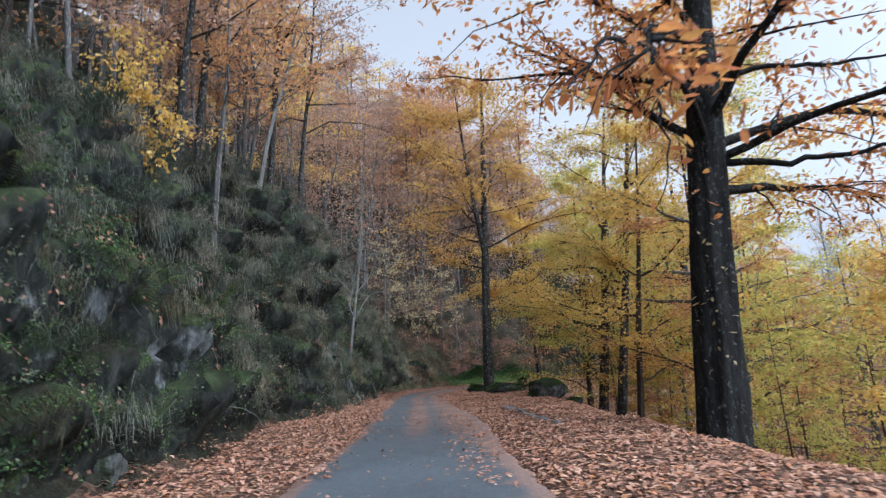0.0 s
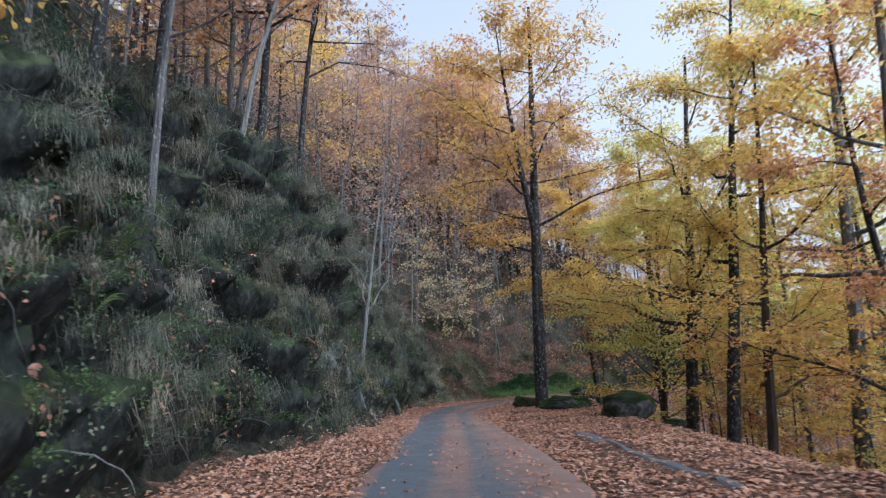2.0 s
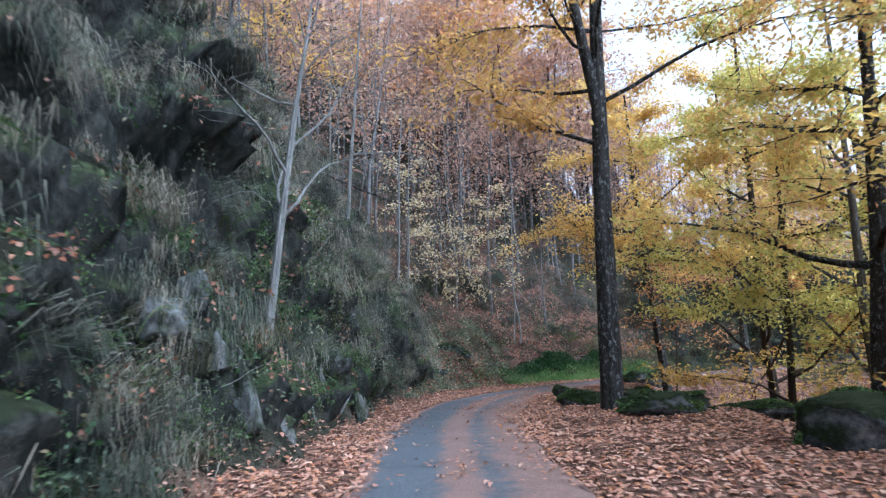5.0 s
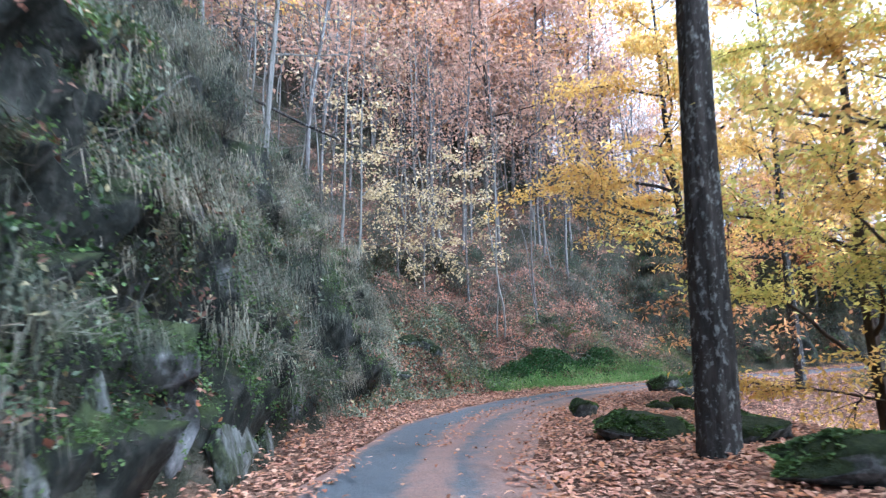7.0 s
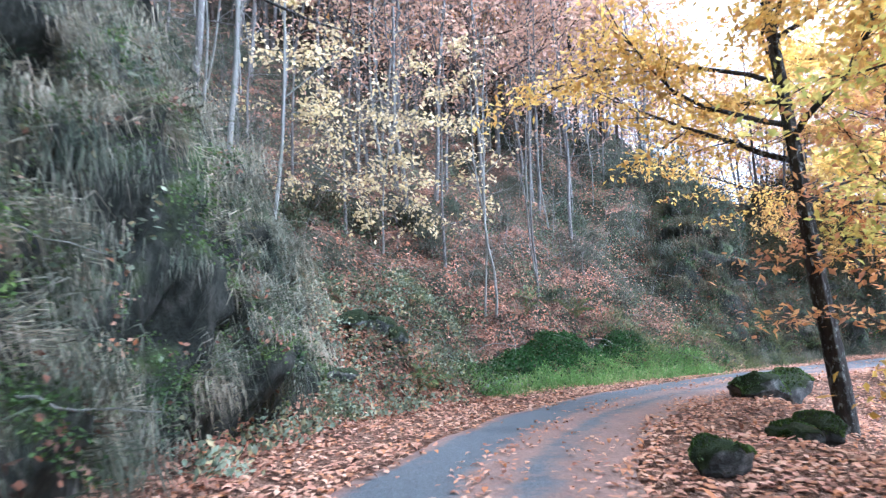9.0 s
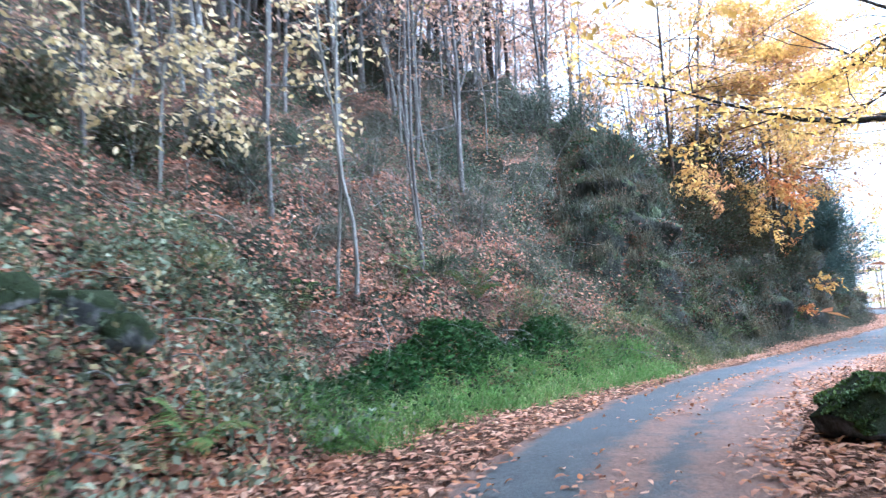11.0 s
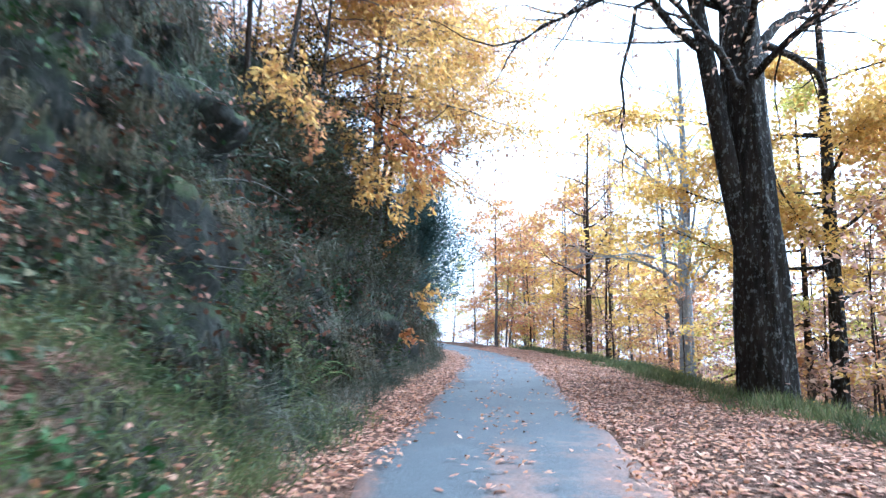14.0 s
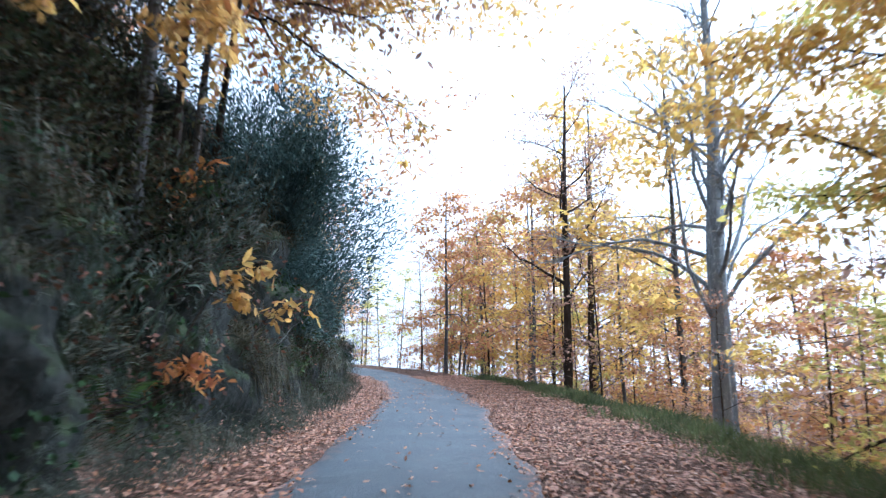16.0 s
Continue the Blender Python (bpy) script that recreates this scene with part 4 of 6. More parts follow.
HAZEL = tree("hazel_bush", 58, -3.2, 51.8, 4.4, 0.05, BARK_GREY, LEAF_PALE, 900, "hazel with sprays of pale yellow leaves on the slope", "bush", first=0.3, spread=0.7, rise=0.25, limbs=18, leaf=(0.13, 0.08), fluff=0.2)
for k, (leaves, line) in enumerate([(330, [(-3.2, 51.8, 5.6), (-2.2, 50.8, 5.5), (-1.0, 50.1, 4.6)]), (260, [(-3.2, 51.8, 5.8), (-3.2, 50.5, 5.7), (-2.7, 49.5, 4.9)]), (300, [(-3.2, 51.8, 5.7), (-4.2, 50.2, 5.6), (-4.9, 48.5, 5.0)]),
                                      (150, [(-3.2, 51.8, 7.4), (-2.0, 50.5, 7.4), (-1.2, 49.7, 6.5)]), (150, [(-3.2, 51.8, 7.2), (-3.6, 50.1, 7.1), (-3.2, 49.0, 6.3)])]):
    bough(HAZEL, line, 620 + k, 0.02, 34, leaves, (0.125, 0.065), LEAF_PALE, BARK_GREY, 0.25)
CREST = tree("hazel_bush", 61, -7.6, 15.3, 3.6, 0.04, BARK_GREY, LEAF_GOLD, 500, "hazel with yellow leaf sprays on the crest of the cut", "bush", first=0.3, spread=0.5, rise=0.4, limbs=10, leaf=(0.15, 0.09), fluff=0.2)
for k, line in enumerate([[(-7.6, 15.3, 7.6), (-7.5, 15.0, 8.4), (-7.2, 14.5, 8.1)], [(-7.6, 15.3, 7.0), (-7.3, 14.9, 7.5), (-6.8, 14.3, 7.0)], [(-7.6, 15.3, 7.2), (-6.8, 14.7, 7.6), (-6.0, 13.9, 7.0)]]):
    bough(CREST, line, 640 + k, 0.018, 24, 230, (0.15, 0.085), LEAF_GOLD, BARK_GREY, 0.2)
tree("hazel_bush", 59, -0.4, 52.6, 6.5, 0.05, BARK_GREY, LEAF_PALE, 1000, "hazel with pale yellow leaves on the slope", "bush", first=0.2, spread=0.35, rise=0.3, limbs=14, leaf=(0.16, 0.11), fluff=0.2)
tree("hazel_bush", 60, -4.6, 51.5, 6.5, 0.05, BARK_GREY, LEAF_PALE, 1000, "hazel with pale yellow leaves on the slope", "bush", first=0.2, spread=0.4, rise=0.25, limbs=14, leaf=(0.16, 0.11), fluff=0.2)

# ---- the wood above the dark bank and beyond the bend ----
COPPICE = []
for k, (x, y, h) in enumerate([(20.4, 64.5, 11), (21.3, 65.1, 12), (21.9, 65.6, 11), (22.5, 65.9, 12), (16.7, 64.1, 11), (15.2, 63.4, 11), (18.2, 64.6, 11)]):
    COPPICE.append(tree("coppiced_chestnut", 70 + k, x, y, h, 0.11 if k == 0 else 0.07, BARK_BROWN if k % 2 else BARK_GREY, LEAF_ORANGE if k in (3, 5) else LEAF_GOLD if k == 1 else LEAF_OCHRE, 2000 if k in (4, 5) else 5000 if k == 6 else 12000, "coppiced chestnut stem with golden leaves over the bank", group="coppice on the bank", lean=(0.03 * (k % 5 - 2), -0.1),
         first=0.34 if k > 3 else 0.4, spread=0.34, limbs=16, rise=0.25, aim=((0.42, -80, 4.6, 0.1), (0.36, -50, 4.4, 0.05)) if k > 3 else ((0.42, -60, 3.5, 0.0), (0.55, -35, 5.0, 0.1), (0.65, -12, 5.5, 0.1), (0.75, -50, 5.0, 0.1)), fluff=0.3, leaf=(0.18, 0.07), split=True))
# low boughs hanging over the bank in front of the stems
for k, (owner, mat, leaves, line) in enumerate([
        (6, LEAF_OCHRE, 900, [(18.2, 64.4, 7.0), (17.9, 63.2, 7.1), (17.4, 61.8, 5.9), (16.9, 60.5, 4.6)]),
        (6, LEAF_RUST, 600, [(18.2, 64.3, 7.8), (18.6, 63.0, 7.7), (18.6, 61.7, 6.3), (18.4, 60.8, 5.2)]),
        (0, LEAF_OCHRE, 800, [(20.3, 64.2, 6.8), (19.8, 63.3, 6.7), (19.4, 62.3, 5.7), (19.1, 61.5, 4.9)]),
        (4, LEAF_ORANGE, 700, [(16.7, 63.8, 7.0), (16.2, 62.6, 7.0), (15.6, 61.3, 6.1), (15.0, 60.2, 5.3)]),
        (1, LEAF_OCHRE, 190, [(21.4, 64.6, 7.2), (22.0, 63.7, 6.9), (22.4, 63.1, 6.4), (23.4, 62.0, 5.5)]),
        (5, LEAF_OCHRE, 500, [(15.2, 63.1, 6.6), (14.6, 61.9, 6.8), (14.0, 60.7, 6.2), (13.4, 59.8, 5.6)]),
        (1, LEAF_BROWN, 200, [(21.4, 64.5, 7.6), (22.3, 63.4, 7.2), (22.9, 62.6, 6.9), (23.8, 61.5, 7.2)]),
        (0, LEAF_RUST, 320, [(20.5, 64.1, 8.2), (20.9, 63.8, 8.0), (21.2, 63.6, 7.2), (21.1, 63.4, 6.2)])]):
    bough(COPPICE[owner], line, 600 + k, 0.03, 44, leaves, (0.17, 0.075), mat, BARK_BROWN, 0.2)
BEYOND = [tree("valley_beech", 80, 47.5, 72, 13, 0.14, BARK_GREY, LEAF_ORANGE, 2300, "valley beech with an orange crown", group="wood beyond the bend", first=0.2, spread=0.28, leaf=(0.32, 0.19), fluff=0.55, detail=0.7, wobble=0.07),
          tree("valley_beech", 81, 52, 74.5, 14, 0.13, BARK_GREY, LEAF_GOLD, 2000, "valley beech with a golden crown", group="wood beyond the bend", first=0.2, spread=0.28, leaf=(0.32, 0.19), fluff=0.55, detail=0.7, wobble=0.07),
          tree("valley_birch", 82, 57, 80, 14, 0.11, BARK_GREY, LEAF_LIME, 1500, "thin grey tree with few yellow leaves", group="wood beyond the bend", first=0.3, spread=0.22, rise=0.9, wobble=0.06, leaf=(0.24, 0.13)),
          tree("valley_alder", 83, 46, 70, 11, 0.09, BARK_BROWN, LEAF_BROWN, 900, "slim dark tree with few remaining leaves", group="wood beyond the bend", first=0.3, spread=0.22, rise=1.0, wobble=0.07)]
LIMES = [tree("valley_oak", 85, 13.5, 31, 15, 0.17, BARK_GREY, LEAF_LIME, 2600, "valley oak with a yellow-green crown", group="wood beyond the bend", first=0.2, spread=0.3, leaf=(0.22, 0.12), fluff=0.5)]
scatter(BEYOND, 24, 18, (152, 220), (-42, -6), 3.2, 0.8, 1.2)
scatter(BEYOND, 16, 11, (150, 205), (7, 24), 3.0)
scatter([BEYOND[0], BEYOND[1], BEYOND[0]], 10, 19, (147, 178), (8, 20), 2.6, 0.7, 1.0)
scatter(BEYOND, 12, 12, (165, 215), (-16, -5), 3.0, 0.9, 1.3)
scatter([BEYOND[1], BEYOND[2], BEYOND[0], BEYOND[3]], 34, 41, (150, 215), (4.6, 15), 1.7, 0.7, 1.15)
scatter([BEYOND[3], BEYOND[2], BEYOND[1]], 18, 42, (156, 215), (-14, -4.6), 1.7, 0.7, 1.1)
scatter(BEYOND, 40, 13, (116, 165), (9, 45), 3.0, 0.6, 1.1)
scatter([LIMES[0], HILL[2], LIMES[0], BEYOND[1]], 30, 14, (68, 108), (12, 42), 3.4, 0.75, 1.05)
UNDER = [tree("young_beech", 90, 9.8, 24.4, 5, 0.03, BARK_BROWN, LEAF_GOLD, 1000, "young beech with layered golden leaves", group="young beeches", first=0.1, spread=0.45, rise=0.15, limbs=12, detail=0.65, fluff=0.2),
         tree("young_beech", 91, 8.8, 31.0, 4.5, 0.03, BARK_BROWN, LEAF_ORANGE, 1000, "young beech with layered orange leaves", group="young beeches", first=0.1, spread=0.45, rise=0.15, limbs=12, detail=0.65, fluff=0.2),
         tree("young_beech", 92, 9.4, 18.2, 5, 0.03, BARK_BROWN, LEAF_LIME, 1100, "young beech with yellow-green leaves", group="young beeches", first=0.1, spread=0.45, rise=0.15, limbs=12, detail=0.65, fluff=0.2)]
scatter(UNDER, 26, 15, (72, 102), (8.0, 17), 1.7)
UNDER.append(tree("young_beech", 93, 33.0, 56.5, 6, 0.035, BARK_BROWN, LEAF_BROWN, 900, "young beech with thin russet leaves", group="young beeches", first=0.1, spread=0.4, rise=0.3, limbs=12, fluff=0.3))
scatter([UNDER[0], UNDER[1], UNDER[3], UNDER[3]], 46, 16, (118, 165), (7.0, 22), 1.7, 0.8, 1.4)
scatter([UNDER[3], UNDER[1], UNDER[0], UNDER[3]], 26, 45, (126, 152), (9.5, 17), 1.2, 0.6, 1.25)
scatter([UNDER[0], UNDER[3], UNDER[2]], 26, 43, (146, 205), (4.8, 11), 1.5, 0.6, 1.2)
scatter([UNDER[3], UNDER[0]], 14, 44, (156, 205), (-11, -4.6), 1.6, 0.6, 1.1)

# ---- rocks ----


def blades(points, out, length, width, g, droop=0.9):
    """Arching blades, widest in the middle and bent over there."""
    n = len(points)
    direc = unit(out + g.normal(size=(n, 3)) * 0.45)
    ln = (length * g.uniform(0.5, 1.3, n))[:, None]
    side = unit(np.cross(direc, g.normal(size=(n, 3)))) * width
    mid = points + direc * ln * 0.5
    tip = mid + unit(direc + np.array([0, 0, -droop])) * ln * 0.5
    co = np.stack([points, mid + side, mid - side, tip], 1).reshape(-1, 3)
    i = np.arange(n)[:, None] * 4
    f = np.concatenate([i + np.array(q) for q in ((0, 1, 2), (1, 3, 2))])
    return co, f


def rock_mesh(seed, flatness=0.7, corners=18, rough=0.13):
    """An angular weathered stone about 1 m across, with chipped edges."""
    g = np.random.default_rng(seed)
    bm = bmesh.new()
    for p in unit(g.normal(size=(corners, 3))) * g.uniform(0.42, 0.56, (corners, 1)):
        bm.verts.new(p)
    hull = bmesh.ops.convex_hull(bm, input=bm.verts)
    bmesh.ops.delete(bm, geom=[e for e in hull["geom_interior"] if isinstance(e, bmesh.types.BMVert)], context="VERTS")
    bmesh.ops.dissolve_limit(bm, angle_limit=0.35, verts=bm.verts, edges=bm.edges)
    bmesh.ops.bevel(bm, geom=list(bm.edges), offset=0.035, segments=1, affect="EDGES", clamp_overlap=True)
    bmesh.ops.triangulate(bm, faces=bm.faces)
    bmesh.ops.subdivide_edges(bm, edges=bm.edges, cuts=2, use_grid_fill=True)
    for v in bm.verts:
        n = noise.fractal(v.co * 3.5 + Vector((seed, 0, 0)), 1.0, 2.0, 5) * rough
        v.co = v.co * (1 + n)
        v.co.z *= flatness
    bmesh.ops.recalc_face_normals(bm, faces=bm.faces)
    me = bpy.data.meshes.new("rock")
    bm.to_mesh(me)
    bm.free()
    for p in me.polygons:
        p.use_smooth = True
    me.materials.append(ROCK)
    return me


STONES = [rock_mesh(100 + k, (0.7, 0.55, 0.85)[k % 3], 13, 0.07) for k in range(7)]
ROUND = [rock_mesh(130 + k, 0.62, 34) for k in range(7)]


def boulder(name, k, x, y, size, label, group="", turn=0.0, rise=0.0, tip=0.0):
    ob = new(name, (ROUND if name == "boulder" else STONES)[k % 7])
    sx, sy, sz = size
    z = settle(x, y) + 0.22 * sz + rise
    ob.matrix_world = pose(x, y, z, tip, 0, turn) @ Matrix.Diagonal((sx, sy, sz / 0.7, 1))
    return tagged(ob, label, "boulder", group)


def mossy_boulder(*a, **k):
    ob = boulder(*a, **k)
    moss_fuzz(ob, 500 + a[1])
    return ob


def moss_fuzz(ob, seed, n=1500):
    """Short moss on the upper faces of a boulder, a part of it."""
    g = np.random.default_rng(seed)
    me = ob.data
    tris = [p for p in me.polygons if p.normal.z > 0.3 and noise.noise(p.center * 2.3 + Vector((seed, 0, 0))) > -0.12]
    pts, nor = [], []
    for _ in range(n):
        p = tris[g.integers(0, len(tris))]
        w = g.dirichlet(np.ones(len(p.vertices)))
        pts.append(sum(np.array(me.vertices[v].co) * k for v, k in zip(p.vertices, w)))
        nor.append(p.normal)
    pts, nor = np.array(pts), np.array(nor)
    co, f = blades(pts, nor * 1.2, np.full(n, 0.035), 0.018, g, 0.3)
    mesh_object("moss", co, f, MOSS, ob)


MOSSY = "moss-covered boulder lying in fallen leaves"
mossy_boulder("boulder", 0, 4.0, 27.9, (1.9, 1.4, 1.2), "large dark moss-covered boulder on the leafy verge", "boulders on the verge", 20)
mossy_boulder("boulder", 1, 4.7, 25.6, (1.0, 0.8, 0.5), MOSSY, "boulders on the verge", 60)
mossy_boulder("boulder", 2, 2.8, 32.6, (2.2, 1.2, 0.75), MOSSY, "boulders on the verge", 10)
mossy_boulder("boulder", 3, 4.8, 33.4, (2.4, 1.1, 0.55), "low grey slab of rock with moss", "boulders on the verge", 5)
mossy_boulder("boulder", 4, 1.6, 36.4, (1.1, 1.7, 0.65), MOSSY, "boulders on the verge", 80)
mossy_boulder("boulder", 5, 3.0, 35.9, (1.5, 1.2, 0.55), MOSSY, "boulders on the verge", 40)
mossy_boulder("boulder", 6, 1.45, 39.8, (0.6, 0.55, 0.6), "small upright mossy stone beside the road", "boulders on the verge", 15)
mossy_boulder("boulder", 0, 4.0, 43.0, (1.0, 0.8, 0.8), "grey and green mossy stone", "boulders on the verge", 75)
mossy_boulder("boulder", 1, 4.9, 43.9, (0.9, 0.7, 0.7), "grey and green mossy stone", "boulders on the verge", 130)
mossy_boulder("boulder", 2, 5.3, 46.3, (1.4, 1.0, 0.75), "mossy boulder on the inside of the bend", "boulders on the verge", 35)
mossy_boulder("boulder", 3, 6.2, 47.0, (1.8, 1.3, 0.85), "bright green mossy boulder on the inside of the bend", "boulders on the verge", 55)
mossy_boulder("boulder", 4, 4.6, 39.2, (1.3, 1.0, 0.7), MOSSY, "boulders on the verge", 95)
gq = np.random.default_rng(78)
for k in range(34):
    s = gq.uniform(97, 107)
    foot = float(foot_of(s))
    x, y = spot(s, -foot - 0.3 - gq.uniform(0, 1) ** 1.3 * 5.0)
    w = gq.uniform(0.25, 0.85)
    boulder("stone", k, x, y, (w, w * gq.uniform(0.7, 1.4), w * gq.uniform(0.5, 1.0)), "dark mossy stone half buried in the leafy slope", "stones on the slope", gq.uniform(0, 360), -0.05 * w, gq.uniform(-20, 20))
# a pale crag high on the slope
boulder("crag", 8, -6.8, 41.8, (1.6, 2.1, 1.6), "bare pale grey lichen-spotted crag on the slope", "", 200, 0.25, 8)



def slab_mesh(seed):
    """A squarish block about 1 m across with rounded corners, flat broken faces and shallow steps."""
    g = np.random.default_rng(seed)
    bm = bmesh.new()
    bmesh.ops.create_cube(bm, size=1.0)
    bmesh.ops.subdivide_edges(bm, edges=bm.edges, cuts=13, use_grid_fill=True)
    cuts = [(Vector(g.normal(size=3) * np.array([1.0, 0.8, 0.5])).normalized(), g.uniform(0.36, 0.5)) for _ in range(9)]
    for v in bm.verts:
        for n, far in cuts:
            over = v.co.dot(n) - far
            if over > 0:
                v.co -= n * over
        step = noise.fractal(Vector((v.co.x * 2, v.co.y * 3.5, v.co.z * 1.3)) + Vector((seed, 0, 0)), 1.0, 2.0, 3)
        v.co += v.co.normalized() * (0.09 * math.floor(step * 3) / 3 + 0.035 * noise.fractal(v.co * 6, 1.0, 2.0, 4))
    bmesh.ops.recalc_face_normals(bm, faces=bm.faces)
    me = bpy.data.meshes.new("rock_slab")
    bm.to_mesh(me)
    bm.free()
    me.polygons.foreach_set("use_smooth", np.full(len(me.polygons), True))
    me.materials.append(SLAB)
    return me


SLABS = [slab_mesh(160 + k) for k in range(4)]
for k, (x, y, z, wide, high) in enumerate([(-4.36, 27.5, 1.25, 0.42, 1.5), (-4.55, 27.05, 1.6, 0.4, 0.5), (-5.0, 26.6, 2.05, 0.8, 0.5), (-4.78, 26.95, 2.4, 0.34, 0.5), (-4.45, 31.5, 1.3, 0.4, 1.3),
                                           (-4.37, 30.7, 0.55, 0.5, 0.8), (-4.2, 28.4, 0.5, 0.45, 0.7), (-4.0, 34.1, 0.28, 1.9, 0.8), (-4.22, 36.0, 0.3, 1.9, 0.75), (-4.65, 9.1, 0.3, 0.6, 0.4)]):
    ob = new("rock_slab", SLABS[k % 4])
    ob.matrix_world = pose(x, y, z, 5 - 5 * (k % 3), -16, 7 * (k % 5) - 12) @ Matrix.Diagonal((0.55, wide, high, 1))
    tagged(ob, "pale bare rock slab jutting from the mossy cut" if high > 0.7 else "small pale block of bare rock in the mossy cut", "rock", "bare rocks in the cut")
    if wide > 1:
        moss_fuzz(ob, 700 + k, 1600)

# ---- the rock cut: blocks, ledges and clefts over the steep banks ----


def cells(p, seed):
    """Nearest of the random points of a 3D grid: distance, gap to the second, and three numbers for each cell."""
    base = np.floor(p).astype(np.int64)
    best, second = np.full(len(p), 9.0), np.full(len(p), 9.0)
    tag, rel = np.zeros((len(p), 3)), np.zeros((len(p), 3))
    for q in range(27):
        c = base + np.array([q // 9 - 1, q // 3 % 3 - 1, q % 3 - 1])
        h = [hashed(c[:, 0] + 57 * c[:, 2], c[:, 1] - 131 * c[:, 2], seed + w) for w in range(3)]
        r = p - (c + np.column_stack(h))
        dist = np.linalg.norm(r, axis=1)
        win = dist < best
        second = np.where(win, best, np.minimum(second, dist))
        best = np.where(win, dist, best)
        tag[win] = np.column_stack([hashed(c[:, 0] + 91 * c[:, 2], c[:, 1] + 17 * c[:, 2], seed + 11 + w) for w in range(3)])[win]
        rel[win] = r[win]
    return best, second - best, tag, rel


def rock_bank(label, s0, s1, top, amount, ledge):
    """A face of jointed blocks with jutting ledges. Returns places on it: corner, normal, run and offset from the foot."""
    ss, us = np.arange(s0, s1, 0.11), np.arange(-0.3, top, 0.05)
    S, U = (a.ravel() for a in np.meshgrid(ss, us, indexing="ij"))
    x, y = place(S, -foot_of(S) - U)
    z = land(x, y)
    e = 0.6
    nor = unit(np.column_stack([-(land(x + e, y) - land(x - e, y)) / (2 * e), -(land(x, y + e) - land(x, y - e)) / (2 * e), np.full(len(x), 0.55)]))
    p = np.column_stack([x, y, z])
    bend = np.column_stack([fbm(x * 0.9 + z * 0.7, y * 0.9, 81, 3), fbm(x * 0.9, y * 0.9 + z * 0.7, 83, 3), fbm(x * 0.9 + z, y * 0.9 - z, 85, 3)])
    big = (p * np.array([1, 1, 0.75]) + bend * 0.9) / 1.15
    small = (p * np.array([1, 1, 0.9]) + bend * 0.5) / 0.42
    _, gap, tag, rel = cells(big, 401)
    _, gap2, tag2, rel2 = cells(small, 431)
    out = 0.5 * tag[:, 0] + np.sum(rel * (tag - 0.5), axis=1) * 0.5 + 0.2 * rel[:, 2]
    out = out * smooth(gap / 0.16) - 0.12 * (1 - smooth(gap / 0.16))
    out += (0.2 * tag2[:, 0] + np.sum(rel2 * (tag2 - 0.5), axis=1) * 0.25) * smooth(gap2 / 0.2)
    out += 0.12 * fbm(x * 3 + z * 2, y * 3 - z * 2, 87, 3)
    base = grade(S)
    f = smooth((z - base - 0.12) / 0.7) * smooth((S - s0) / 2.5) * smooth((s1 - S) / 2.5) * smooth((top - U) / 1.2)
    p = p + nor * (amount * out * f - 0.07 * (1 - f))[:, None]
    level = nor * np.array([1, 1, 0])
    step = (z + 1.7 * fbm(x * 0.22, y * 0.22, 91, 2) + 0.7 * fbm(x * 0.7, y * 0.7, 93, 2)) / 1.3
    step = step - np.floor(step)
    brow = smooth(step / 0.7) * (1 - smooth((step - 0.76) / 0.24)) * smooth((fbm(x * 0.4 + z * 0.4, y * 0.4 - z * 0.3, 95, 2) + 0.3) / 0.45)
    p = p + unit(level) * (ledge * brow * f * smooth((z - base - 0.3) / 1.2) * (0.25 + 0.75 * smooth((97 - S) / 6) + 0.75 * (S > 110)))[:, None]
    p = p + nor * (0.10 * fbm(x * 6 + z * 5, y * 6 - z * 5, 97, 3) * f)[:, None]
    w = len(us)
    i = (np.arange(len(ss) - 1)[:, None] * w + np.arange(w - 1)[None]).ravel()
    ob = tagged(mesh_object("rock_bank", p, np.column_stack([i, i + w, i + 1 + w, i + 1]), CRAG), label, "rock face", kind="structure")
    mark = ob.data.attributes.new("bare", "FLOAT", "POINT")
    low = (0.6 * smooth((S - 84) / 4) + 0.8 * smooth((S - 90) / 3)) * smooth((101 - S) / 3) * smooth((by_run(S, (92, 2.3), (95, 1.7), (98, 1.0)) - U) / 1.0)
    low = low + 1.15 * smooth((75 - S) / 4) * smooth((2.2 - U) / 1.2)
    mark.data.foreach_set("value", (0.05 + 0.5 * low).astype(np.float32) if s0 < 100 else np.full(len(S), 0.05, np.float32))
    P = p.reshape(len(ss), w, 3)
    n2 = np.cross(np.gradient(P, axis=0), np.gradient(P, axis=1)).reshape(-1, 3)
    n2 = unit(n2)
    n2[np.sum(n2 * nor, axis=1) < 0] *= -1
    live = f > 0.25
    return p[live], n2[live], S[live], U[live]


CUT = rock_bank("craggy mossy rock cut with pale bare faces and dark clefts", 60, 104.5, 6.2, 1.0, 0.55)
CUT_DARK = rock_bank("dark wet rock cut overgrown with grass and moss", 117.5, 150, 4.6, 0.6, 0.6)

# ---- undergrowth ----


def on_land(n, g, s_range, d_of):
    """n places over a stretch of road: run, offset, and the ground under them with its slope."""
    s = g.uniform(*s_range, n)
    d = d_of(s, n)
    x, y = place(s, d)
    z = land(x, y)
    e = 0.25
    nx, ny = -(land(x + e, y) - z) / e, -(land(x, y + e) - z) / e
    nor = unit(np.column_stack([nx, ny, np.ones(n)]))
    return np.column_stack([x, y, z]), nor, s, d


